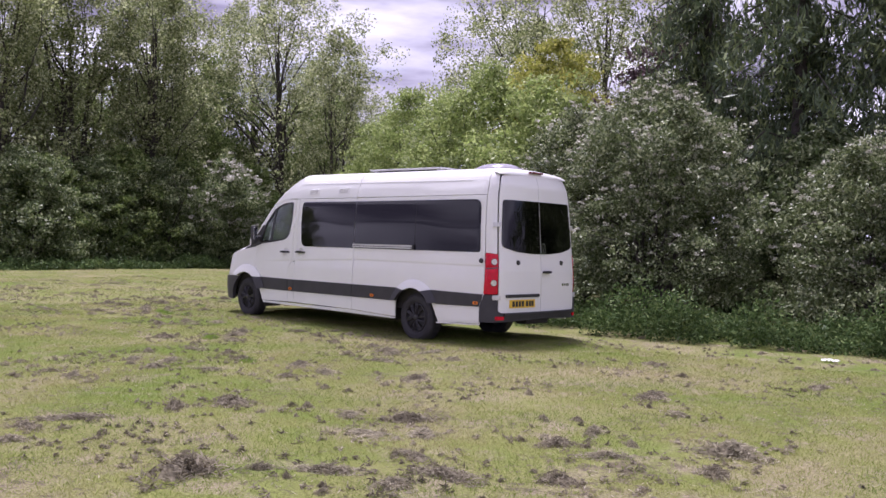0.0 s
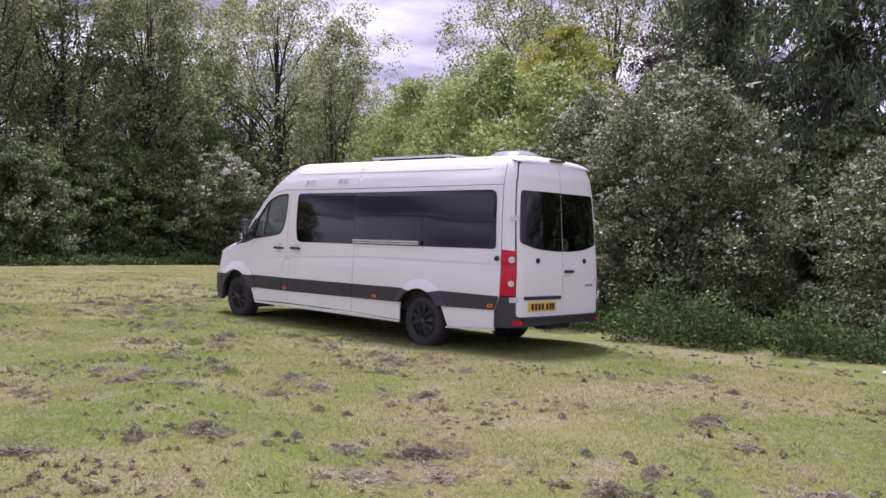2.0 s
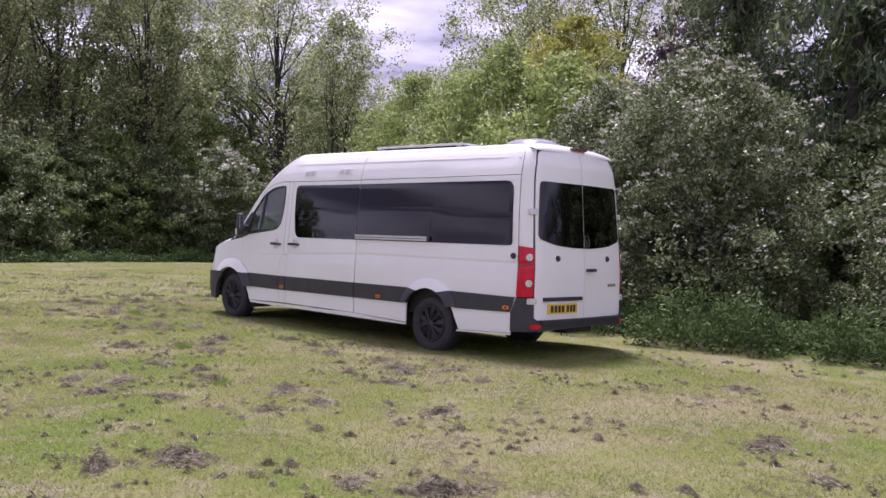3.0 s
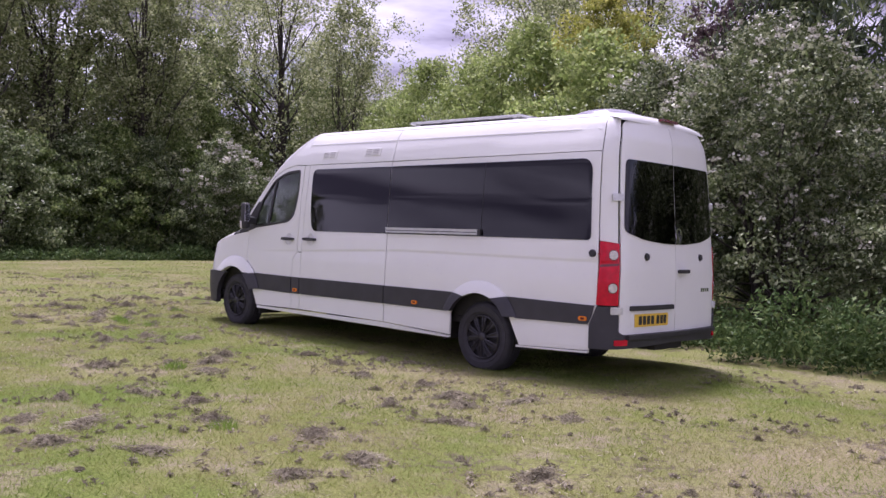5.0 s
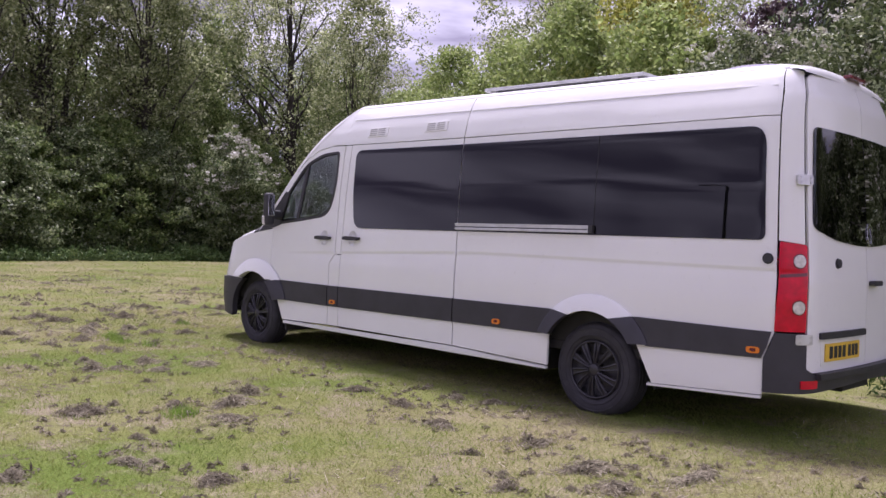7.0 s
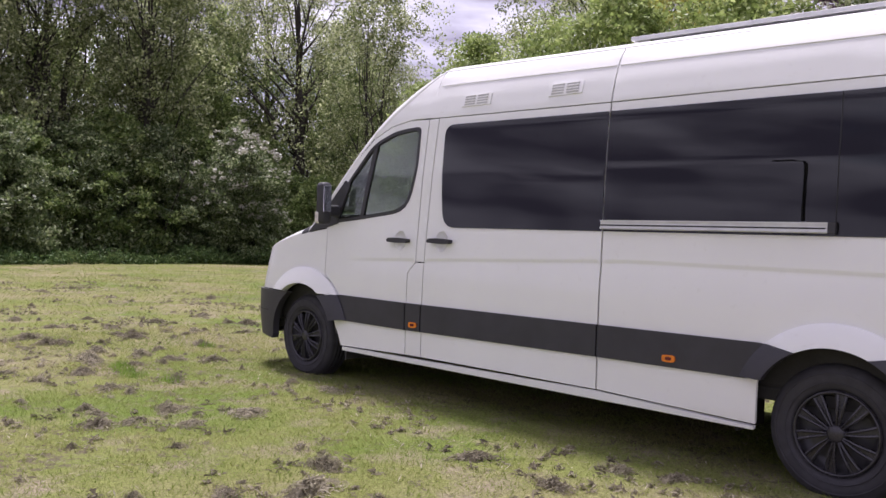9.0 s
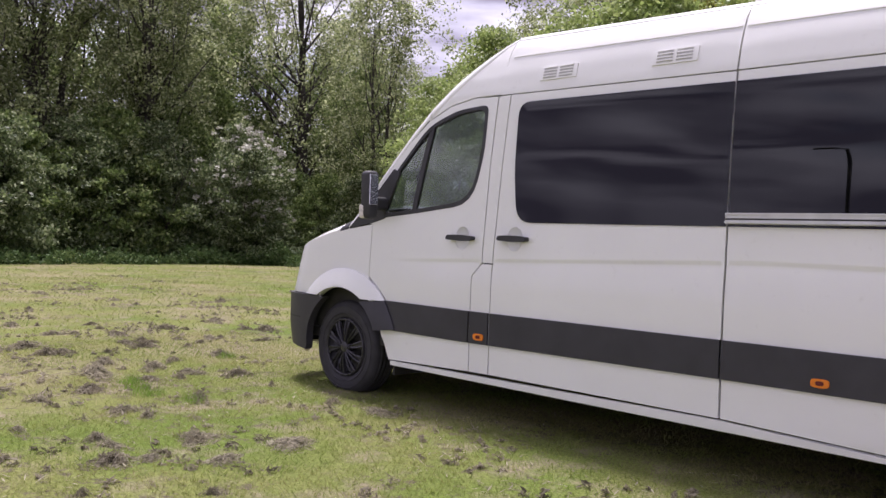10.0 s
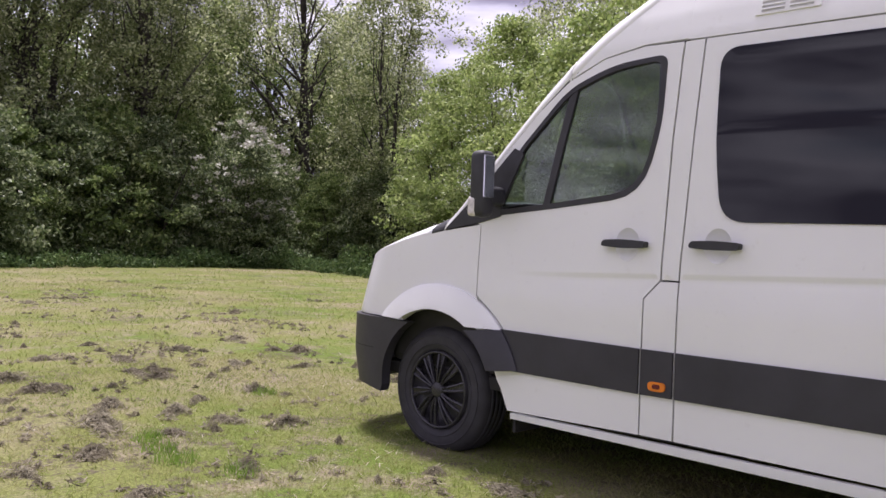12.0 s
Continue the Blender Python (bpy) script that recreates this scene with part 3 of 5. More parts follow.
    panel("sill", xs_([(0.47, 0.248), (1.272, 0.275), (1.272, 0.292), (0.47, 0.262)]), M_paint, van, off=0.006, thick=0.03, side=side, step=0.1)
    # amber side markers
    for x, z, pr in ((-2.985, 0.572, van), (-0.895, 0.568, q), (1.222, 0.575, q)):
        o = [(ux(x) + 0.042 * math.copysign(abs(math.cos(a)) ** 0.6, math.cos(a)), z + 0.021 * math.copysign(abs(math.sin(a)) ** 0.6, math.sin(a))) for a in [2 * math.pi * k / 20 for k in range(20)]]
        mk = panel("side_marker", o, M_orange, pr, off=0.022, thick=0.012, side=side, label="amber side marker lamp", step=0.02)
        panel("marker_core", [(u * 0.45 + ux(x) * 0.55, w * 0.5 + z * 0.5) for u, w in o], M_darkred, mk, off=0.0235, thick=0.004, side=side, step=0.02)
    # tail lamp wrapped round the corner
    tl = panel("tail_lamp", rounded([(ux(1.338), 0.700), (uy(0.135), 0.700), (uy(0.135), 1.236), (ux(1.356), 1.256), (ux(1.350), 0.95)], 0.012), M_red, van, off=0.010, thick=0.03, side=side, step=0.035, label="red tail lamp with two round clear lenses")
    for zc in (1.135, 0.850):
        o = [(uy(0.090) + 0.036 * math.cos(a), zc + 0.040 * math.sin(a)) for a in [2 * math.pi * k / 24 for k in range(24)]]
        ln = panel("round_lens", o, M_lens, tl, off=0.020, thick=0.012, side=side, step=0.02)
        panel("lens_ring", [(uy(0.090) + (u - uy(0.090)) * 1.2, zc + (w - zc) * 1.18) for u, w in o], M_darkred, tl, off=0.016, thick=0.01, side=side, step=0.02, holes=[o])
        panel("lamp_cone", [(uy(0.090) - 0.135, zc + 0.010), (uy(0.090) - 0.040, zc - 0.034), (uy(0.090) - 0.040, zc + 0.036)], M_red, tl, off=0.017, thick=0.012, side=side, step=0.03)
    panel("lamp_band", [(ux(1.355), 1.03), (uy(0.132), 1.045), (uy(0.132), 1.066), (ux(1.358), 1.05)], M_darkred, tl, off=0.0115, thick=0.01, side=side, step=0.04)
    # door stop buttons
    for u, z in ((ux(1.288), 1.148), (uy(0.499), 1.127)):
        o = [(u + 0.028 * math.cos(a), z + 0.028 * math.sin(a)) for a in [2 * math.pi * k / 20 for k in range(20)]]
        st = panel("door_stop", o, M_black, van, off=0.022, thick=0.022, side=side, step=0.02)
        panel("stop_ring", [(u + (a - u) * 1.22, z + (b - z) * 1.22) for a, b in o], M_black, st, off=0.008, thick=0.008, side=side, holes=[o], step=0.02)
    # hinges of the rear doors
    for z in (0.655, 1.640):
        u0 = uy(0.125)
        hg = panel("hinge", rounded([(u0 - 0.06, z - 0.032), (u0 + 0.045, z - 0.032), (u0 + 0.045, z + 0.032), (u0 - 0.06, z + 0.032)], 0.012), M_alu, van, off=0.032, thick=0.03, side=side, step=0.03, label="white metal hinge")
        for du, dz in ((-0.04, 0.016), (0.028, 0.016), (0.028, -0.016), (-0.04, -0.016)):
            o = [(u0 + du + 0.008 * math.cos(a), z + dz + 0.008 * math.sin(a)) for a in [2 * math.pi * k / 8 for k in range(8)]]
            panel("bolt", o, M_steel, hg, off=0.036, thick=0.006, side=side, step=0.02)
    # handles in round dishes
    for x, z, pr in ((-3.175, 1.188, d), (-2.742, 1.190, sd)):
        cu, cz = ux(x), z
        panel("handle_dish", dish_outline(x, z), M_paint, pr, off=0.001, thick=0.004, side=side, step=0.012,
              fn=lambda u, w, o, cu=cu, cz=cz: skin(u, w, o - 0.024 * max(0.0, 1 - ((u - cu) / 0.062) ** 2 - ((w - cz) / 0.075) ** 2) ** 0.7, side))
        h = panel("handle", rounded([(ux(x) - 0.115, z - 0.012), (ux(x) - 0.02, z - 0.020), (ux(x) + 0.105, z - 0.018), (ux(x) + 0.115, z + 0.012), (ux(x), z + 0.020), (ux(x) - 0.105, z + 0.016)], [0.02, 0.05, 0.02, 0.02, 0.05, 0.02], 5), M_black, pr, off=0.045, thick=0.022, side=side, step=0.02, label="black pull handle")
        for s in (-0.085, 0.085):
            panel("handle_foot", rounded([(ux(x) + s - 0.022, z - 0.013), (ux(x) + s + 0.022, z - 0.013), (ux(x) + s + 0.022, z + 0.013), (ux(x) + s - 0.022, z + 0.013)], 0.008), M_black, h, off=0.024, thick=0.024, side=side, step=0.02)

# two louvred vents in the roof flank on the door side
for x in (-2.515, -1.75):
    o = rounded([(ux(x) - 0.135, 2.150), (ux(x) + 0.135, 2.150), (ux(x) + 0.135, 2.232), (ux(x) - 0.135, 2.232)], 0.006)
    vt = panel("wall_vent", o, M_paint, van, off=0.007, thick=0.007, step=0.04, label="white louvred vent")
    for du in (-0.058, 0.058):
        for k in range(4):
            z = 2.164 + 0.018 * k
            # raised grey strip in place of an opening, coloured as its shade
            panel("louvre_shade", [(ux(x) + du - 0.048, z - 0.0035), (ux(x) + du + 0.048, z - 0.0035), (ux(x) + du + 0.048, z + 0.0035), (ux(x) + du - 0.048, z + 0.0035)], M_slot_shade, vt, off=0.0085, thick=0.003, step=0.06)
            panel("louvre", [(ux(x) + du - 0.048, z + 0.004), (ux(x) + du + 0.048, z + 0.004), (ux(x) + du + 0.048, z + 0.010), (ux(x) + du - 0.048, z + 0.010)], M_paint, vt, off=0.012, thick=0.005, step=0.06)

# slide rail of the door, three ribs and a dark end
rail = panel("door_rail", xs_([(-1.385, 1.292), (-0.05, 1.284), (-0.05, 1.338), (-1.385, 1.346)]), M_alu, van, off=0.030, thick=0.024, label="aluminium slide rail for the door", step=0.2)
for dz in (0.004, 0.046):
    panel("rail_rib", xs_([(-1.385, 1.292 + dz), (-0.05, 1.284 + dz), (-0.05, 1.292 + dz), (-1.385, 1.300 + dz)]), M_alu, rail, off=0.038, thick=0.01, step=0.3)
# black strip laid on the rail, standing for the shade in its slot
panel("rail_slot_shade", xs_([(-1.383, 1.312), (-0.06, 1.304), (-0.06, 1.312), (-1.383, 1.320)]), M_seal, rail, off=0.0315, thick=0.004, step=0.3)
panel("rail_end", xs_([(-0.05, 1.283), (-0.012, 1.283), (-0.012, 1.339), (-0.05, 1.339)]), M_black, rail, off=0.032, thick=0.03, step=0.05)

# rear doors: the two leaves, panes, plate
for side, nm in ((1, "rear_door"), (-1, "rear_door")):
    o = rounded([(uy(0.150), 0.445), (uy(CY - 0.004), 0.445), (uy(CY - 0.004), 2.335), (uy(0.150), 2.335)], [0.05, 0.004, 0.004, 0.07])
    rd = panel(nm, o, M_paint, van, side=side, step=0.06, off=0.004)
    g = panel("rear_window", rounded([(uy(0.185), 1.345), (uy(0.46), 1.275), (uy(0.80), 1.248), (uy(CY - 0.008), 1.246), (uy(CY - 0.008), 1.985), (uy(0.205), 1.985)], [0.06, 0.1, 0.1, 0.003, 0.003, 0.05]), M_tint, rd, off=0.011, thick=0.006, side=side, back=True, label="dark rear glass", step=0.06)
    if side > 0:
        panel("plate_bed", rounded([(uy(0.29), 0.482), (uy(0.955), 0.482), (uy(0.955), 0.640), (uy(0.29), 0.640)], 0.02), M_paint, rd, off=0.007, thick=0.006, step=0.1)
        panel("plate_grip", rounded([(uy(0.265), 0.652), (uy(0.945), 0.652), (uy(0.945), 0.694), (uy(0.265), 0.694)], 0.01), M_black, rd, off=0.026, thick=0.02, label="black grip strip", step=0.1)
        pl = panel("number_plate", rounded([(uy(0.336), 0.508), (uy(0.856), 0.508), (uy(0.856), 0.620), (uy(0.336), 0.620)], 0.006), M_yellow, rd, off=0.016, thick=0.008, label="yellow number plate", step=0.1)
        for k, yb in enumerate((0.410, 0.472, 0.534, 0.596, 0.682, 0.744, 0.800)):
            panel("plate_bar", [(uy(yb - 0.023), 0.526), (uy(yb + 0.023), 0.526), (uy(yb + 0.023), 0.602), (uy(yb - 0.023), 0.602)], M_ink, pl, off=0.0175, thick=0.002, step=0.1)
    else:
        u, z = uy(CY - 0.115), 0.995
        panel("handle", rounded([(u - 0.085, z - 0.016), (u + 0.085, z - 0.016), (u + 0.085, z + 0.016), (u - 0.085, z + 0.016)], 0.014), M_black, rd, off=0.045, thick=0.04, side=side, label="black pull handle", step=0.03)
        for k in range(4):
            panel("badge_bar", [(uy(0.30 + 0.05 * k), 0.795), (uy(0.335 + 0.05 * k), 0.795), (uy(0.335 + 0.05 * k), 0.830), (uy(0.30 + 0.05 * k), 0.830)], M_chrome, rd, off=0.008, thick=0.004, side=side, step=0.1)
        u, z = uy(CY - 0.052), 1.325
        ring = [[(u + r * math.cos(a), z + r * 1.25 * math.sin(a)) for a in [2 * math.pi * k / 28 for k in range(28)]] for r in (0.062, 0.050)]
        em = panel("emblem", ring[0], M_chrome, rd, off=0.018, thick=0.008, side=side, holes=[ring[1]], label="round chrome emblem", step=0.03)
        for s in (-1, 1):
            panel("emblem_bar", [(u + s * 0.034 - 0.005, z + 0.045), (u + s * 0.034 + 0.005, z + 0.045), (u + 0.005, z - 0.050), (u - 0.005, z - 0.050)][:: s], M_chrome, em, off=0.018, thick=0.006, side=side, step=0.05)

# bumpers
rb_l = [(ux(1.286), 0.318), (uy(0.25), 0.325), (uy(CY), 0.345), (uy(CY), 0.437), (uy(0.20), 0.437), (uy(0.136), 0.475), (uy(0.134), 0.690), (ux(1.345), 0.690), (ux(1.315), 0.60), (ux(1.286), 0.53)]
for side in (1, -1):
    panel("rear_bumper", rb_l, M_belt, van, off=0.022, thick=0.06, side=side, step=0.05, label="dark grey plastic bumper")
    panel("bumper_step", [(uy(0.22), 0.405), (uy(CY), 0.408), (uy(CY), 0.443), (uy(0.22), 0.443)], M_black, van, off=0.055, thick=0.06, side=side, step=0.08)
    o = rounded([(uy(0.105), 0.352), (uy(0.225), 0.352), (uy(0.225), 0.402), (uy(0.105), 0.402)], 0.01)
    panel("reflector", o, M_red, van, off=0.030, thick=0.01, side=side, step=0.03, label="red reflector")
    fb = [(uy(CY, False), 0.30), (uy(0.45, False), 0.30), (ux(-5.13), 0.325), (ux(-4.95), 0.325), (ux(-4.775), 0.305)] + arc(HUB_F, HUB_Z, 0.425, 180, 118, 10) + [(ux(-4.72), 0.728), (ux(-5.0), 0.728), (uy(0.45, False), 0.722), (uy(CY, False), 0.722)]
    panel("front_bumper", fb, M_belt, van, off=0.028, thick=0.06, side=side, step=0.05, label="dark grey plastic bumper")
    panel("bumper_seam", [(uy(0.45, False), 0.545), (ux(-4.83), 0.545), (ux(-4.83), 0.551), (uy(0.45, False), 0.551)], M_seal, van, off=0.0285, thick=0.004, side=side, step=0.06)
    panel("front_panel", [(uy(CY, False), 0.735), (uy(0.40, False), 0.735), (uy(0.40, False), 1.015), (uy(CY, False), 1.015)], M_black, van, off=0.0, thick=0.02, side=side, step=0.08)
    hl = panel("headlamp", rounded([(uy(0.36, False), 0.78), (ux(-5.22), 0.80), (ux(-5.20), 1.00), (uy(0.36, False), 1.00)], 0.02), M_lens, van, off=0.01, thick=0.02, side=side, step=0.05)

# upper surfaces: hood, windscreen, roof
TOP_X = [-5.22, -5.07, -4.7, -4.45, -4.31, -4.20, -4.12, -3.95, -3.72, -3.56, -3.36, -3.15, -2.92]
TOP_S = [1.030, 1.086, 1.165, 1.210, 1.240, 1.345, 1.435, 1.61, 1.845, 1.985, 2.135, 2.285, 2.452]
TOP_C = [1.050, 1.128, 1.265, 1.345, 1.420, 1.525, 1.625, 1.82, 2.07, 2.23, 2.375, 2.475, 2.545]


def top_point(x, q, off=0.0):
    """Point of the upper skin: station x, q from 0 (near shoulder) to 1 (far shoulder)."""
    if x <= -2.92:
        zs, zt = float(np.interp(x, TOP_X, TOP_S)), float(np.interp(x, TOP_X, TOP_C))
    else:
        zs = roof_z(x)
        zt = zs + 0.093 - 0.04 * max(0, (x - 1.18) / 0.25) ** 2.2
    u = ux(x)
    s = skin(u, zs)
    a = math.pi * q
    p = 0.85
    hw, h = CY - s.y, zt - zs
    y = CY - hw * math.copysign(abs(math.cos(a)) ** p, math.cos(a))
    z = zs + h * abs(math.sin(a)) ** (p * 1.15)
    return Vector((s.x, y, z + off))


def top_sheet(name, x0, x1, mat, q0=0.0, q1=1.0, off=0.0, nx=24, nq=40, label="", parent=van, thick=0.02, back=False):
    bm = bmesh.new()
    G = [[bm.verts.new(top_point(x0 + (x1 - x0) * i / nx, q0 + (q1 - q0) * j / nq, off)) for j in range(nq + 1)] for i in range(nx + 1)]
    for i in range(nx):
        for j in range(nq):
            f = bm.faces.new((G[i][j], G[i + 1][j], G[i + 1][j + 1], G[i][j + 1]))
            f.smooth = True
    e = [e for e in bm.edges if len(e.link_faces) == 1]
    r = bmesh.ops.extrude_edge_only(bm, edges=e)
    for v in [g for g in r["geom"] if isinstance(g, bmesh.types.BMVert)]:
        v.co.z -= thick
        v.co.y += (CY - v.co.y) * 0.01
    bmesh.ops.recalc_face_normals(bm, faces=bm.faces[:])
    if back:
        G = [[bm.verts.new(top_point(x0 + (x1 - x0) * i / nx, q0 + (q1 - q0) * j / nq, off - thick)) for j in range(nq + 1)] for i in range(nx + 1)]
        inner = [bm.faces.new((G[i][j], G[i][j + 1], G[i + 1][j + 1], G[i + 1][j])) for i in range(nx) for j in range(nq)]
        bm.normal_update()
        if inner[len(inner) // 2].normal.z > 0:
            bmesh.ops.reverse_faces(bm, faces=inner)
        for f in inner:
            f.smooth = True
    return part(name, bm, mat, parent, label)


top_sheet("hood", -5.20, -4.42, M_paint)
top_sheet("scuttle", -4.415, -4.30, M_black, nx=4)
for q0, q1 in ((0.0, 0.16), (0.84, 1.0)):
    top_sheet("windscreen_pillar", -4.32, -3.55, M_paint, q0, q1, nq=10)
    top_sheet("pillar_lining", -4.30, -3.56, M_dash, q0 + 0.004, q1 - 0.004, off=-0.024, nq=10, thick=0.008)
ws = top_sheet("windscreen", -4.298, -3.555, M_clear, 0.163, 0.837, thick=0.005, label="clear windscreen", back=True)
ws.visible_shadow = False
cr = top_sheet("cab_roof", -3.545, -2.925, M_paint)
rf = top_sheet("roof", -2.912, 1.38, M_paint, nx=70)
# cap over the rear doors, rounded down to their upper edge
bm = bmesh.new()
rows_ = []
for k in range(9):
    a = k / 8 * math.pi / 2
    row = []
    for j in range(41):
        q = j / 40
        hi = top_point(1.38, q)
        yy = min(hi.y, 2 * CY - hi.y)
        lo = skin(uy(max(0.19, yy)), 2.335, 0.004)
        row.append(bm.verts.new((hi.x + (max(lo.x, hi.x + 0.005) - hi.x) * math.sin(a), hi.y, 2.335 + (hi.z - 2.335) * math.cos(a))))
    rows_.append(row)
for a, b in zip(rows_, rows_[1:]):
    for j in range(40):
        bm.faces.new((a[j], b[j], b[j + 1], a[j + 1])).smooth = True
bmesh.ops.recalc_face_normals(bm, faces=bm.faces[:])
part("roof_cap", bm, M_paint, van)
part("brake_lamp", box(1.395, CY - 0.14, 2.385, 1.452, CY + 0.14, 2.410, 0.008), M_darkred, van, "dark red high brake lamp")
# side of the cab above the doors
for side in (1, -1):
    o = xs_([(-2.936, 2.097), (-3.15, 2.098), (-3.36, 2.063), (-3.54, 1.984), (-3.36, 2.132), (-3.15, 2.282), (-2.936, 2.44)])
    panel("cab_flank", o, M_paint, van, side=side, step=0.05)

# underside, bulkhead and cab floor; they also keep light from leaking through the seams
part("floor_pan", box(-4.9, 0.10, 0.40, 1.42, 1.90, 0.47, 0.01), M_under, van)
# boxes added beside the floor, blocking sunlight that would streak the ground below
for y0 in (0.025, 1.868):
    part("sill_light_block", box(-3.80, y0, 0.33, -0.46, y0 + 0.10, 0.47, 0.008), M_under, van)
part("bulkhead", box(-2.93, 0.20, 0.47, -2.90, 1.79, 2.30), M_dash, van)
part("load_liner", box(1.34, 0.22, 0.47, 1.36, 1.77, 2.15), M_dash, van)
for y0 in (0.10, 1.55):
    part("wheel_house", box(-0.47, y0, 0.44, 0.47, y0 + 0.34, 0.92, 0.05), M_under, van)
    part("wheel_house", box(-4.80, y0, 0.47, -3.86, y0 + 0.34, 0.98, 0.05), M_under, van)
bm = bmesh.new()
tube(bm, [(-0.02, 0.25, 0.33), (-0.02, 1.75, 0.33)], [0.055, 0.055], 12)
part("rear_axle", bm, M_under, van)
bm = bmesh.new()
tube(bm, [(-2.6, 1.3, 0.36), (-0.6, 1.35, 0.34), (0.6, 1.45, 0.40), (1.35, 1.45, 0.33)], [0.035] * 4, 10)
part("exhaust_pipe", bm, M_under, van)
part("spare_wheel_cradle", box(0.62, 0.55, 0.28, 1.25, 1.4, 0.40, 0.04), M_under, van)
# dark plates added by the wheels to hide the lit ground beyond
for x0 in (-0.52, 0.50, -3.82):
    for y0 in (0.04, 1.62):
        part("shade_plate", box(x0, y0, 0.22, x0 + 0.02, y0 + 0.33, 0.56, 0.005), M_under, van)
part("tow_bracket", box(1.30, 0.75, 0.27, 1.50, 1.25, 0.34, 0.015), M_under, van)
top_sheet("headlining", -3.52, -2.93, M_dash, 0.03, 0.97, off=-0.035, thick=0.01)
for y0 in (0.10, 1.82):
    part("pillar_lining", box(-3.10, y0, 0.5, -2.89, y0 + 0.07, 2.08, 0.02), M_dash, van)
# dashboard, steering wheel on the far side, two seats
part("dashboard", box(-4.35, 0.12, 0.95, -3.78, 1.87, 1.33, 0.07, 3), M_dash, van)
bm = bmesh.new()
ringp = [(-3.66 + 0.10 * math.cos(2 * math.pi * k / 32), 1.45 + 0.19 * math.sin(2 * math.pi * k / 32), 1.33 + 0.16 * math.cos(2 * math.pi * k / 32)) for k in range(33)]
tube(bm, ringp, [0.016] * 33, 8)
part("steering_wheel", bm, M_alu, van)
for yc in (0.52, 1.47):
    part("seat_base", box(-3.62, yc - 0.25, 0.70, -3.10, yc + 0.25, 0.90, 0.05, 3), M_seat, van)
    part("seat_back", box(-3.16, yc - 0.24, 0.88, -3.02, yc + 0.24, 1.46, 0.05, 3), M_seat, van)
    part("headrest", box(-3.13, yc - 0.13, 1.47, -3.03, yc + 0.13, 1.66, 0.04, 3), M_seat, van)

# door mirrors
for side in (1, -1):
    y = (lambda v: v if side > 0 else 2 * CY - v)
    ya, yb = sorted((y(-0.175), y(-0.070)))
    mr = part("door_mirror", box(-3.985, ya, 1.300, -3.890, yb, 1.635, 0.032, 4), M_black, van, "black door mirror", True)
    part("mirror_glass", box(-3.897, ya + 0.014, 1.40, -3.8895, yb - 0.014, 1.61, 0.002), M_chrome, mr)
    ia, ib = sorted((y(-0.178), y(-0.085)))
    part("mirror_indicator", box(-3.990, ia, 1.305, -3.930, ib, 1.405, 0.018, 3), M_lens, mr, "clear indicator lens")
    ka, kb = sorted((y(-0.10), y(0.03)))
    part("mirror_arm", box(-3.985, ka, 1.365, -3.90, kb, 1.46, 0.025, 3), M_black, mr)

# solar panel and roof vent
def fallen(b):
    for v in b.verts:
        v.co.z -= FALL * (v.co.x + 1.34)
    return b


sp = part("solar_panel", fallen(box(-1.47, 0.40, 2.508, 0.12, 1.10, 2.536, 0.004)), M_alu, van, "flat solar panel in an aluminium frame")
part("solar_cells", fallen(box(-1.45, 0.42, 2.533, 0.10, 1.08, 2.540)), M_solar, sp)
for x in (-1.38, 0.02):
    for yb in (0.46, 1.04):
        part("solar_foot", fallen(box(x - 0.03, yb - 0.03, 2.46, x + 0.03, yb + 0.03, 2.512, 0.004)), M_alu, sp)
vent = lathe([(0.001, 0.075), (0.12, 0.070), (0.22, 0.050), (0.29, 0.015), (0.30, 0.0), (0.33, 0.0), (0.34, -0.05)], (0, 0, 0), 40)
bmesh.ops.transform(vent, matrix=Matrix.Translation((0.72, 1.0, 2.495)) @ Matrix.Rotation(math.pi / 2, 4, "X") @ Matrix.Diagonal((1.15, 1, 1, 1)), verts=vent.verts[:])
bmesh.ops.recalc_face_normals(vent, faces=vent.faces[:])
part("roof_vent", vent, M_smoke, van, "smoked domed roof vent", True)


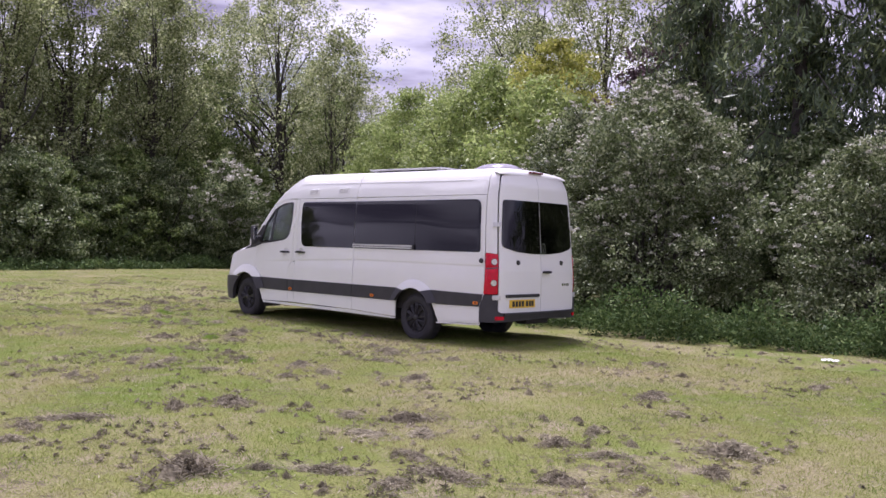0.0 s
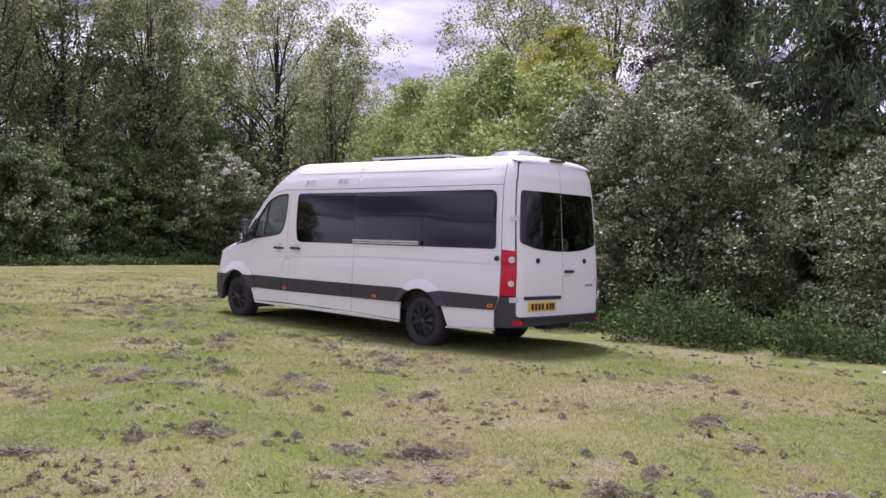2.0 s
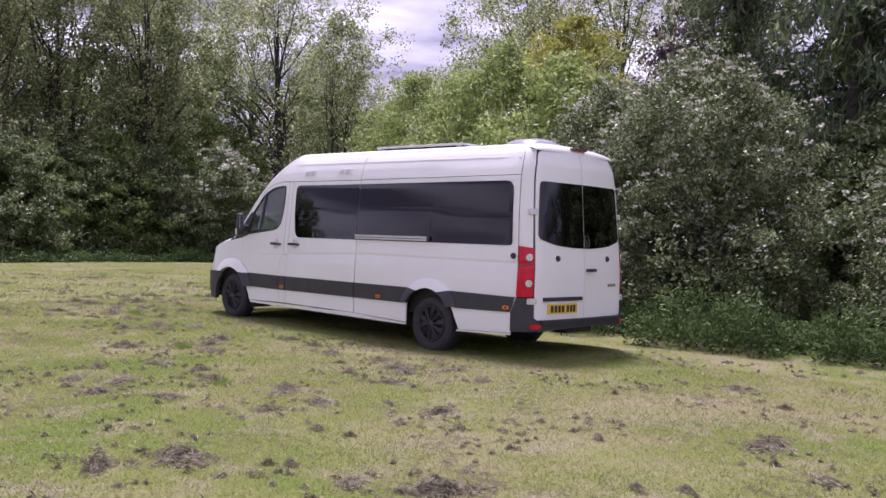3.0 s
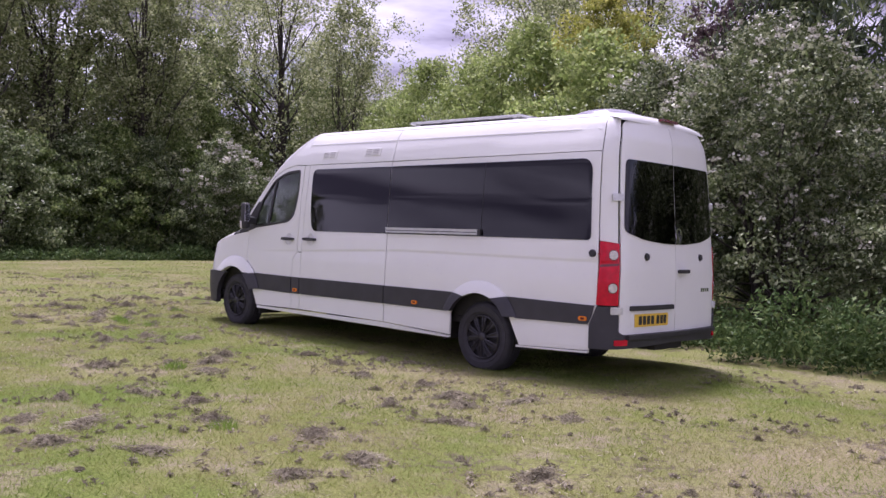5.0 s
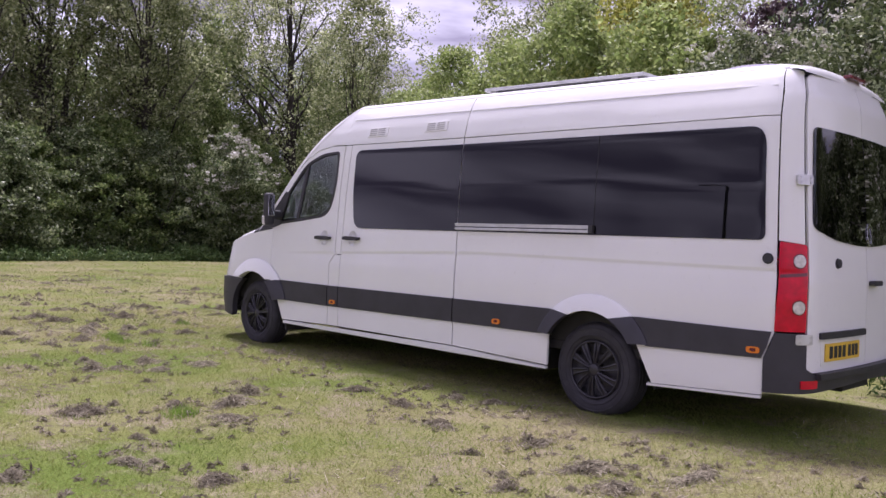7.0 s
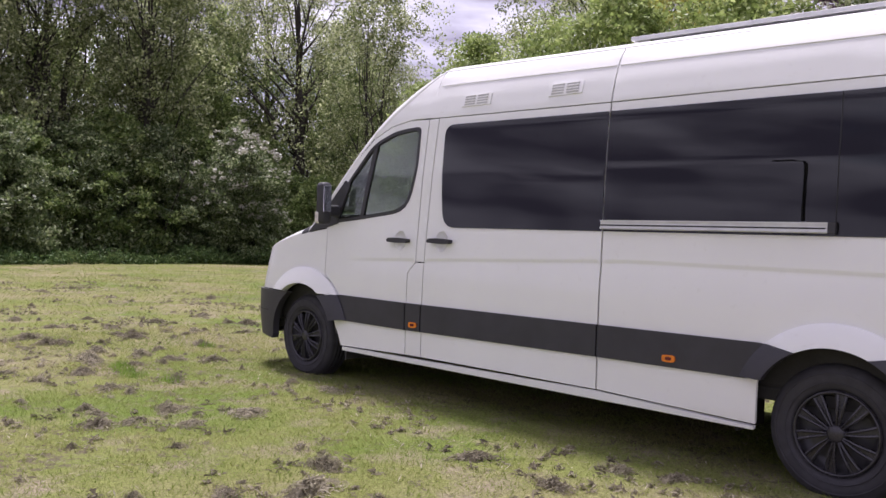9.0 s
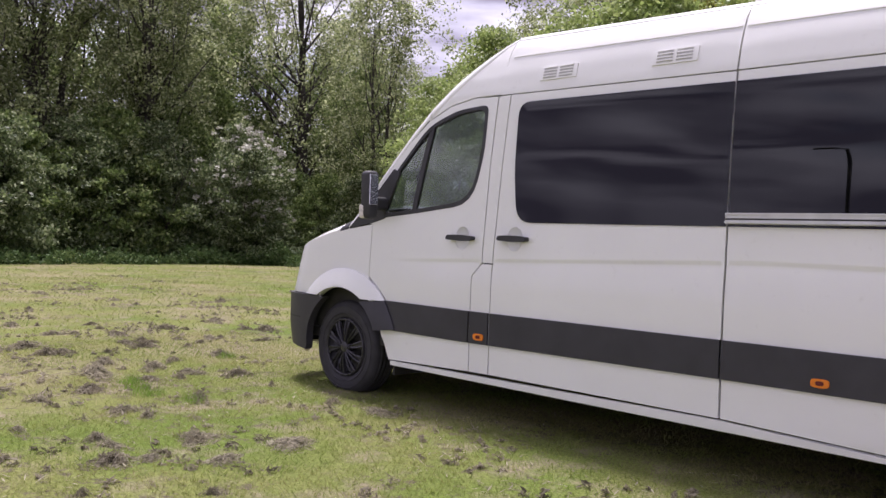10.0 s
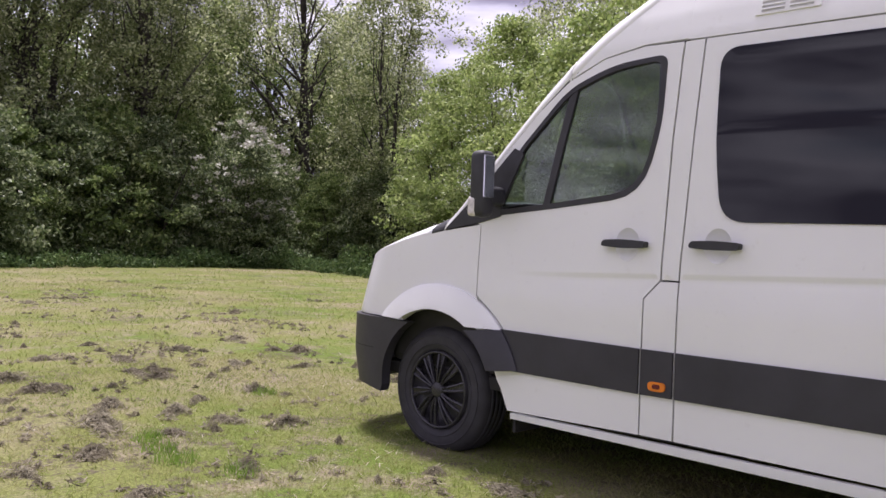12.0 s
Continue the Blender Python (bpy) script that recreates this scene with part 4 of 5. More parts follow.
# wheels
def wheel(x, z, side):
    """Tyre with steel rim, black trim of paired spokes and hub; the outer face looks to the near side for side 1."""
    c = (0, 0, 0)
    prof = [(0.206, 0.03), (0.222, 0.002), (0.236, -0.005), (0.280, -0.014), (0.312, -0.006), (0.334, 0.010), (0.345, 0.030), (0.349, 0.058), (0.349, 0.17), (0.338, 0.20), (0.29, 0.225), (0.21, 0.215)]
    ty = lathe(prof, c, 64)
    for f in ty.faces:
        f.smooth = True
    m = Matrix.Translation((x, 0.062 if side > 0 else 2 * CY - 0.062, z)) @ (Matrix() if side > 0 else Matrix.Rotation(math.pi, 4, "Z"))
    bmesh.ops.recalc_face_normals(ty, faces=ty.faces[:])
    t = part("wheel", ty, M_rubber, van, "black tyre with a black ten-spoke trim")
    t.matrix_basis = m
    for k in range(4):
        g = lathe([(0.3485, 0.048 + 0.036 * k), (0.3525, 0.050 + 0.036 * k), (0.3525, 0.074 + 0.036 * k), (0.3485, 0.076 + 0.036 * k)], c, 64)
        part("tread_rib", g, M_rubber, t, smooth=True)
    for r in (0.252, 0.300):   # raised rings on the sidewall
        g = lathe([(r - 0.004, -0.0085), (r - 0.002, -0.0145), (r + 0.002, -0.0145), (r + 0.004, -0.0085)], c, 64)
        part("sidewall_ring", g, M_rubber, t, smooth=True)
    rim = lathe([(0.214, 0.030), (0.213, -0.004), (0.207, -0.008), (0.202, 0.006), (0.197, 0.050), (0.150, 0.062), (0.09, 0.052), (0.001, 0.052)], c, 56)
    bmesh.ops.recalc_face_normals(rim, faces=rim.faces[:])
    part("rim", rim, M_steelrim, t, "dark painted steel rim", smooth=True)
    ring = lathe([(0.212, 0.010), (0.2135, -0.006), (0.209, -0.013), (0.202, -0.012), (0.198, -0.002), (0.197, 0.010)], c, 56)
    bmesh.ops.recalc_face_normals(ring, faces=ring.faces[:])
    part("trim_ring", ring, M_trim, t, smooth=True)
    for k in range(10):
        a = 2 * math.pi * k / 10 + 0.16
        for s in (-1, 1):   # two bars of one spoke, spreading and bending towards the ring
            bm = bmesh.new()
            rows = []
            for q in range(7):
                w = q / 6
                r = 0.042 + 0.162 * w
                b = a + s * (0.115 - 0.015 * w) + 0.05 * w * w
                hw = 0.0055 + 0.0045 * w
                y = -0.016 + 0.012 * w ** 2 - 0.006 * math.sin(math.pi * w)
                cr, ct = Vector((math.cos(b), 0, math.sin(b))), Vector((-math.sin(b), 0, math.cos(b)))
                rows.append([bm.verts.new(cr * r + ct * d + Vector((0, yy, 0))) for d, yy in ((-hw, y + 0.022), (-hw * 0.8, y + 0.002), (0, y - 0.002), (hw * 0.8, y + 0.002), (hw, y + 0.022))])
            for u, v in zip(rows, rows[1:]):
                for j in range(4):
                    bm.faces.new((u[j], u[j + 1], v[j + 1], v[j]))
            bmesh.ops.recalc_face_normals(bm, faces=bm.faces[:])
            if sum(f.normal.y for f in bm.faces) > 0:
                bmesh.ops.reverse_faces(bm, faces=bm.faces[:])
            part("spoke", bm, M_trim, t)
        # web between the two bars
        bm = bmesh.new()
        V = []
        for w in (0.0, 0.4, 0.75, 1.0):
            r = 0.042 + 0.158 * w
            for s in (-1, 1):
                b = a + s * (0.115 - 0.015 * w) + 0.05 * w * w
                V.append(bm.verts.new((r * math.cos(b), -0.010 + 0.012 * w, r * math.sin(b))))
        for j in (0, 2, 4):
            bm.faces.new((V[j], V[j + 1], V[j + 3], V[j + 2]))
        part("spoke_web", bm, M_trim, t)
    hc = lathe([(0.001, -0.020), (0.030, -0.019), (0.040, -0.014), (0.050, -0.002), (0.058, 0.03)], c, 32)
    bmesh.ops.recalc_face_normals(hc, faces=hc.faces[:])
    part("hub_cap", hc, M_trim, t, smooth=True)


for wx, wz in ((HUB_R, 0.290), (-4.368, 0.358)):
    for sd_ in (1, -1):
        wheel(wx, wz, sd_)


# ---- planting ----
rng = np.random.default_rng(5)


def leaves(centres, radii, per, size, up=0.35, slim=0.55, flat=1.0, hang=0.0):
    """Loose folded-free leaf quads spread over clumps; returns an array (n, 4, 3)."""
    k = len(centres)
    n = k * per
    c = np.repeat(np.asarray(centres), per, 0)
    r = np.repeat(np.asarray(radii), per)[:, None]
    d = rng.normal(size=(n, 3))
    d /= np.linalg.norm(d, axis=1)[:, None]
    d[:, 2] *= flat
    p = c + d * r * (rng.random((n, 1)) ** 0.45)
    a = rng.normal(size=(n, 3)) - np.array([0, 0, hang])
    a /= np.linalg.norm(a, axis=1)[:, None]
    nrm = rng.normal(size=(n, 3)) + np.array([0, 0, up * 2])
    b = np.cross(nrm, a)
    b /= np.linalg.norm(b, axis=1)[:, None] + 1e-9
    s = size * (0.6 + 0.8 * rng.random((n, 1)))
    return np.stack([p - a * s * 0.5, p + b * s * slim * 0.5, p + a * s * 0.5, p - b * s * slim * 0.5], 1)


def limbs(bm, bl, base, h, r, tips, trunk_r, lean=(0, 0), stems=1, seg=8):
    """Tapered stems with limbs towards the given tips."""
    stems_pts = []
    for s in range(stems):
        sx, sy = (rng.normal(size=2) * (0.25 * (stems > 1)))
        ex, ey = lean[0] + sx * 4 * (stems > 1), lean[1] + sy * 4 * (stems > 1)
        pts, rad = [], []
        n = 9
        for k in range(n + 1):
            t = k / n
            pts.append((base[0] + sx + ex * t * t + 0.12 * math.sin(5 * t + s), base[1] + sy + ey * t * t + 0.10 * math.cos(4 * t + s), base[2] - 0.05 + h * 0.93 * t))
            rad.append(trunk_r / math.sqrt(stems) * ((1 - t) ** 1.15 * 0.95 + 0.02) * (1.35 if k == 0 else 1))
        tube(bm, pts, rad, seg)
        stems_pts.append(pts)
    for tip in tips:
        pts = stems_pts[int(rng.integers(len(stems_pts)))]
        zt = tip[2] - base[2]
        k = int(np.clip((zt / h * 0.80 - 0.12 * rng.random()) * 9, 1, 8))
        p = Vector(pts[k])
        q = Vector(tip)
        ln_ = (q - p).length
        mid = p.lerp(q, 0.5) + Vector((0, 0, 0.03 * ln_)) + Vector(rng.normal(size=3) * 0.10 * ln_)
        r0 = trunk_r * 0.30 * (1 - zt / h * 0.6)
        tube(bl, [p, p.lerp(mid, 0.5) + Vector(rng.normal(size=3) * 0.04 * ln_), mid, mid.lerp(q, 0.55) + Vector(rng.normal(size=3) * 0.05 * ln_), q], [r0, r0 * 0.75, r0 * 0.5, r0 * 0.3, r0 * 0.12], 5)


def crown_points(n, base, h, r, z0, shape):
    """Clump centres in a crown's envelope, denser to its outside."""
    out = []
    seed = 50 * rng.random()
    while len(out) < n:
        t = rng.random()
        z = z0 + (h - z0) * t
        rr = r * shape(t)
        a = rng.random() * 2 * math.pi
        q = math.sqrt(rng.random() * 0.85 + 0.15)
        w = 1 + 0.55 * noise.noise((1.4 * math.cos(a) + seed, 1.4 * math.sin(a), 3.2 * t)) + 0.35 * noise.noise((3 * math.cos(a), 3 * math.sin(a) + seed, 7 * t))
        z *= 1 + 0.16 * noise.noise((1.7 * math.cos(a), 1.7 * math.sin(a), seed)) * t
        out.append((base[0] + rr * q * w * math.cos(a), base[1] + rr * q * w * math.sin(a), base[2] + z))
    return out


def round_shape(t):
    return max(0.12, math.sin(math.pi * min(1, 0.22 + 0.78 * t)) ** 0.6)


def bush_shape(t):
    return max(0.15, (1 - t ** 2.6) ** 0.6)


def tall_shape(t):
    return max(0.12, (0.85 + 0.15 * math.sin(9 * t)) * (1 - t ** 3) ** 0.55)


def tree(name, label, x, y, h, r, z0, shape, n, per, cl, leaf, mat, trunk_r, stems=1, limb_n=30, blossom=0, cat="tree", lean=(0, 0), up=0.6, big=0.0, flat=0.55):
    base = (0.0, 0.0, 0.0)
    th = tagged(new(name), label, cat)
    C = crown_points(n, base, h - cl * 0.6, r - cl * 0.4, z0, shape)
    bm = bmesh.new()
    bl = bmesh.new()
    limbs(bm, bl, base, h * 0.93, r, [C[k] for k in range(0, n, max(1, n // limb_n))], trunk_r, lean, stems)
    part("trunk", bm, M_bark, th, smooth=True)
    tagged(part("branchwork", bl, M_bark, th, smooth=True), kind="stuff")
    R = cl * (0.55 + 0.8 * rng.random(n))
    me = quads_mesh("crown", leaves(C, R, per, leaf, up, 0.55, flat))
    link("crown", me, mat, th)
    if blossom:
        out = [k for k in range(n) if C[k][2] > h * 0.25]
        pick = rng.choice(out, size=min(len(out), blossom), replace=True)
        B = [tuple(np.array(C[k]) + rng.normal(size=3) * R[k] * 0.55 + np.array([0, 0, R[k] * 0.45]) + big * (np.array(C[k]) - np.array([0, 0, h * 0.4])) * 0.07) for k in pick]
        me = quads_mesh("blossom", leaves(B, list((0.05 + 0.06 * rng.random(len(B))) * (1 + big)), 16, 0.045 * (1 + big), 0.8, 0.9, 0.5))
        link("blossom", me, M_blossom, th, "clusters of small white flowers")
    th.location = (x, y, height(x, y))
    return th


def at(x, y, turn=0.0, s=1.0):
    return Matrix.Translation((x, y, height(x, y))) @ Matrix.Rotation(radians(turn), 4, "Z") @ Matrix.Scale(s, 4)


# flowering hawthorns and shrubs behind and beside the van
tree("hawthorn", "flowering hawthorn with clusters of white blossom", 0.1, 6.4, 4.7, 2.35, 0.5, bush_shape, 560, 120, 0.30, 0.066, M_leaf_haw, 0.13, 4, 45, 900, "shrub")
tree("hawthorn", "flowering hawthorn with clusters of white blossom", -2.5, 8.0, 4.7, 2.3, 0.5, bush_shape, 480, 110, 0.32, 0.072, M_leaf_haw, 0.12, 4, 40, 620, "shrub")
tree("shrub", "dense green shrub with a few pale flowers", 4.2, 7.1, 3.5, 2.1, 0.3, bush_shape, 420, 120, 0.30, 0.066, M_leaf_haw, 0.10, 4, 30, 160, "shrub")
tree("shrub", "dense light green shrub", 6.9, 7.6, 4.0, 2.2, 0.3, bush_shape, 240, 120, 0.40, 0.075, M_leaf_haw, 0.10, 4, 24, 60, "shrub")
for x, y, h, r in ((-5.2, 10.2, 6.0, 2.6), (-9.0, 12.0, 6.9, 2.8), (-13.0, 14.3, 7.0, 3.0), (-17.3, 16.6, 7.8, 3.1), (-21.0, 18.2, 7.3, 2.6)):
    tree("shrub", "tall light green leafy shrub", x, y, h, r, 0.3, bush_shape, 360, 100, 0.50, 0.11, M_leaf_light, 0.14, 4, 36, 0, "shrub")
tree("maple", "yellow-green young maple behind the shrubs", -8.6, 14.6, 8.3, 2.7, 2.5, round_shape, 260, 90, 0.42, 0.12, M_leaf_yellow, 0.18, 1, 40)
tree("purple_tree", "dark purple-leaved tree among the shrubs", -4.2, 15.5, 9.2, 2.4, 3.0, round_shape, 160, 90, 0.5, 0.13, M_purple, 0.16, 1, 30)


def spruce(label, x, y, h, r):
    th = tagged(new("spruce"), label, "tree")
    bm = bmesh.new()
    tube(bm, [(0, 0, -0.05), (0.03, 0, h * 0.3), (0, 0.04, h * 0.65), (0, 0, h)], [0.24, 0.19, 0.12, 0.02], 10)
    bl = bmesh.new()
    cs, rs = [], []
    z = 1.6
    while z < h - 0.4:
        t = z / h
        for k in range(5):
            a = rng.random() * 2 * math.pi
            ln = r * (1 - t) ** 0.75 * (0.7 + 0.5 * rng.random())
            if z < 3.0:
                ln *= 0.8
            tip = Vector((ln * math.cos(a), ln * math.sin(a), z - 0.28 * ln))
            mid = Vector((0.5 * ln * math.cos(a), 0.5 * ln * math.sin(a), z + 0.04 * ln))
            tube(bl, [(0, 0, z), mid, tip], [0.045 * (1 - t) + 0.012, 0.022, 0.006], 5)
            m = max(3, int(ln * 4.5))
            for s in range(1, m + 1):
                w = s / m
                p = Vector((0, 0, z)).lerp(mid, w * 2) if w < 0.5 else mid.lerp(tip, w * 2 - 1)
                for _ in range(2):
                    cs.append((p.x + rng.normal() * 0.12, p.y + rng.normal() * 0.12, p.z - 0.12 - 0.25 * rng.random()))
                    rs.append(0.16 + 0.16 * rng.random())
        z += 0.40
    part("trunk", bm, M_bark, th, smooth=True)
    tagged(part("branchwork", bl, M_bark, th, smooth=True), kind="stuff")
    me = quads_mesh("crown", leaves(cs, rs, 15, 0.24, -0.1, 0.20, 1.7, 1.6))
    link("crown", me, M_needle, th)
    th.location = (x, y, height(x, y))
    return th


for x, y, h, r in ((0.9, 11.6, 15.0, 3.3), (-2.4, 13.4, 14.0, 3.0), (3.6, 12.6, 15.0, 3.2), (6.2, 13.5, 14.0, 3.0)):
    spruce("tall dark spruce with drooping branches", x, y, h, r)

# the far wood: five kinds, repeated; tall trees in front, young growth filling between and behind
def fork(label, x, y, h, r):
    """A tall tree whose dark stems fork low and lean apart, under a thin silvery crown."""
    return tree("willow", label, x, y, h, r, 1.6, tall_shape, 430, 80, 0.66, 0.150, M_leaf_wood, 0.48, 3, 46, flat=0.9)


wood_a = fork("tall grey-green willow at the edge of the wood", -33.0, 5.0, 16.0, 4.2)
wood_b = tree("poplar", "tall open-crowned poplar with dark limbs", -35.5, 22.5, 18.0, 6.8, 3.2, round_shape, 500, 75, 0.70, 0.155, M_leaf_wood, 0.46, 1, 46, flat=0.9)
tree("alder", "slim grey-green alder beside the poplar", -26.5, 19.8, 12.5, 3.1, 1.8, round_shape, 260, 80, 0.50, 0.125, M_leaf_wood, 0.24, 2, 40, flat=0.8)
wood_c = tree("shrub", "dark shrub at the foot of the wood", -29.0, 5.0, 5.0, 2.7, 0.2, bush_shape, 330, 85, 0.48, 0.135, M_leaf_dark, 0.12, 4, 25, 0, "shrub")
tree("elder", "green elder covered in white flower heads", -28.4, 14.6, 5.2, 2.3, 0.2, bush_shape, 360, 95, 0.46, 0.11, M_leaf_dark, 0.12, 4, 25, 900, "shrub", big=1.0)
wood_d = tree("shrub", "broad green shrub at the edge of the wood", -30.3, 6.6, 5.0, 2.5, 0.2, bush_shape, 330, 85, 0.46, 0.13, M_leaf_mid, 0.12, 4, 25, 0, "shrub")
wood_e = tree("sapling", "young green tree inside the wood", -36.5, 14.0, 10.0, 3.2, 0.4, tall_shape, 340, 80, 0.64, 0.15, M_leaf_mid, 0.16, 2, 40)
for ob, g in ((wood_a, "willows of the far wood"), (wood_b, "poplars of the far wood"), (wood_c, "shrubs at the foot of the wood"), (wood_d, "broad shrubs of the wood"), (wood_e, "young trees inside the wood")):
    ob["group"] = g
for x, y, a, s in ((-34.5, 9.5, 70, 1.0), (-33.0, 13.0, 140, 0.95), (-39.5, 8.0, 20, 1.1), (-38.5, 16.0, 250, 1.05), (-33, -5, 45, 1.0)):
    copy_thing(wood_a, at(x, y, a, s))
for x, y, a, s in ((-43.0, 25.5, 100, 1.0), (-36.0, 29.0, 40, 0.66), (-45.0, 34.0, 0, 0.85), (-18.5, 26.5, 300, 0.92), (-13.5, 25.0, 150, 0.85), (-24.5, 33.0, 220, 0.85)):
    copy_thing(wood_b, at(x, y, a, s))
for x, y, a, s in ((-30.5, 8.6, 110, 1.0), (-30.5, 12.0, 170, 1.05), (-26.0, 19.6, 290, 0.8), (-31.5, 15.8, 30, 1.0)):
    copy_thing(wood_c, at(x, y, a, s))
# dark undergrowth closing the space behind the hawthorns
for x, y, a, s in ((2.0, 10.0, 20, 0.80), (5.2, 10.6, 130, 0.85), (-1.2, 11.2, 240, 0.90), (8.6, 11.0, 320, 0.90)):
    copy_thing(wood_c, at(x, y, a, s))
for x, y, a, s in ((-31.0, 10.4, 90, 1.15), (-29.8, 3.0, 180, 0.9), (-32.0, 13.6, 60, 1.2), (-28.0, 18.4, 200, 0.75), (-33.5, 19.0, 20, 1.15), (-30.5, 22.0, 140, 1.0)):
    copy_thing(wood_d, at(x, y, a, s))
for x, y, a, s in ((-38.5, 10.5, 40, 1.0), (-37.0, 5.5, 100, 0.95), (-39.5, 20.5, 220, 1.25), (-35.5, 17.5, 300, 0.85), (-40.0, 28.0, 280, 1.15), (-34.0, 25.5, 20, 1.0), (-29.0, 25.0, 80, 0.70), (-43.0, 14.0, 10, 1.15), (-44.0, 20.5, 130, 1.15), (-24.0, 24.0, 190, 0.62)):
    copy_thing(wood_e, at(x, y, a, s))
# trees and bushes on the other side of the field, seen in the van's windows
for x, y, a, s in ((-37, -25, 0, 0.50), (-41, -20, 80, 0.62), (-44, -14, 160, 0.75)):
    copy_thing(wood_a, at(x, y, a, s))
for x, y, a, s in ((-47.0, -25.5, 20, 1.25), (-45.5, -28.0, 75, 1.15), (-44.0, -30.5, 130, 0.95), (-42.5, -32.5, 190, 0.75), (-41.0, -34.3, 240, 0.85), (-39.4, -36.0, 300, 0.60), (-37.5, -37.5, 350, 0.50)):
    copy_thing(wood_d, at(x, y, a, s))


# undergrowth along the foot of the shrubs and the wood
def undergrowth(name, label, line, width, hgt, n, leaf, mat):
    P = [Vector(p) for p in line]
    seg = [(b - a).length for a, b in zip(P, P[1:])]
    cs, rs = [], []
    for _ in range(n):
        k = int(rng.choice(len(seg), p=np.array(seg) / sum(seg)))
        p = P[k].lerp(P[k + 1], rng.random())
        d = (P[k + 1] - P[k]).normalized()
        o = rng.random() * width
        q = Vector((p.x - d.y * o, p.y + d.x * o))
        hh = hgt * (0.25 + 2.2 * abs(noise.noise((q.x * 0.8, q.y * 0.8, 1)))) * (0.5 + 0.5 * min(1, o / (0.4 * width)))
        cs.append((q.x, q.y, height(q.x, q.y) + rng.random() * hh))
        rs.append(0.14 + 0.14 * rng.random())
    return tagged(link(name, quads_mesh(name, leaves(cs, rs, 22, leaf, 0.5, 0.4)), mat), label, "undergrowth", kind="stuff")


undergrowth("nettles", "bed of green nettles and brambles below the shrubs", [(8.5, 5.4), (5.0, 5.1), (3.0, 4.5), (0.9, 4.4), (-1.5, 5.8), (-5, 7.6)], 1.8, 0.5, 3000, 0.07, M_nettle)
undergrowth("nettles", "rough green growth along the foot of the wood", [(-5, 7.6), (-12, 11.5), (-19, 15.5), (-24, 16.9), (-27.5, 16.0), (-29.0, 12.0), (-28.3, 8.0), (-27.2, 3.0), (-26.5, -5.0)], 2.4, 0.5, 3000, 0.12, M_nettle)

# longer grass where the mower does not reach
def rough_grass(line, n, spread):
    P = [Vector(p) for p in line]
    seg = np.array([(b - a).length for a, b in zip(P, P[1:])])
    k = rng.choice(len(seg), size=n, p=seg / seg.sum())
    t = rng.random(n)
    q = np.array([P[i].lerp(P[i + 1], s) for i, s in zip(k, t)]) + rng.normal(size=(n, 2)) * spread
    h = rng.uniform(0.08, 0.34, n)
    z = np.array([height(a, b) for a, b in q]) - 0.01
    h = h + z
    a = rng.uniform(0, 2 * math.pi, n)
    w = 0.006
    lean = rng.normal(size=(n, 2)) * 0.3 * (h - z)[:, None]
    return np.stack([np.stack([q[:, 0] - np.cos(a) * w, q[:, 1] - np.sin(a) * w, z], 1), np.stack([q[:, 0] + np.cos(a) * w, q[:, 1] + np.sin(a) * w, z], 1), np.stack([q[:, 0] + lean[:, 0], q[:, 1] + lean[:, 1], h], 1)], 1)


tagged(link("rough_grass", tris_mesh("rough_grass", rough_grass([(8.5, 5.3), (5.0, 5.0), (3.0, 4.4), (0.9, 4.3), (-1.5, 5.7), (-5, 7.5), (-12, 11.4), (-19, 15.4), (-24, 16.8), (-27.4, 15.8), (-28.8, 12.0), (-28.1, 8.0), (-27.0, 3.0)], 42000, 0.28)), M_rough), "longer rough grass along the foot of the shrubs", "grass", kind="stuff")

# street lamp on the other side of the field
lamp = tagged(new("street_lamp"), "slim grey street lamp across the field", "street lamp")
bm = bmesh.new()
tube(bm, [(0, 0, -0.05), (0, 0, 2.0), (0, 0, 3.95), (-0.06, 0.02, 4.2), (-0.3, 0.1, 4.28)], [0.065, 0.05, 0.04, 0.035, 0.03], 10)
part("post", bm, M_lamp_post, lamp, smooth=True)
part("lamp_head", box(-0.62, 0.02, 4.24, -0.2, 0.22, 4.34, 0.03), M_lamp_post, lamp)
lamp.location = (-5.0, -12.0, height(-5, -12))


# ---- the grass ----
def blades(n, x0, x1, y0, y1, hmin, hmax, w, keep=None):
    px, py = rng.uniform(x0, x1, n), rng.uniform(y0, y1, n)
    # patches where the turf grows thin
    if keep:
        v = np.array([noise.noise((a * 0.9, b * 0.9, 11)) + 0.6 * noise.noise((a * 3, b * 3, 5)) for a, b in zip(px, py)])
        m = v > keep - rng.random(n) * 0.5
        px, py = px[m], py[m]
        n = len(px)
    pz = np.array([height(a, b) for a, b in zip(px, py)])
    a = rng.uniform(0, 2 * math.pi, n)
    h = rng.uniform(hmin, hmax, n)
    lx, ly = rng.normal(size=n) * 1.1 * h, rng.normal(size=n) * 1.1 * h
    dx, dy = np.cos(a) * w, np.sin(a) * w
    return np.stack([np.stack([px - dx, py - dy, pz - 0.004], 1), np.stack([px + dx, py + dy, pz - 0.004], 1), np.stack([px + lx, py + ly, pz + h], 1)], 1)


V = np.concatenate([blades(430000, -8, 9, -8.5, 1.5, 0.010, 0.030, 0.0026, -0.25), blades(85000, -20, 10, -9, 7, 0.015, 0.035, 0.004, 0.0), blades(30000, -28, -8, -4, 15, 0.02, 0.045, 0.008, 0.0)])
tagged(link("grass", tris_mesh("grass", V), M_blades), "short mown grass, green to straw yellow", "grass", kind="stuff")


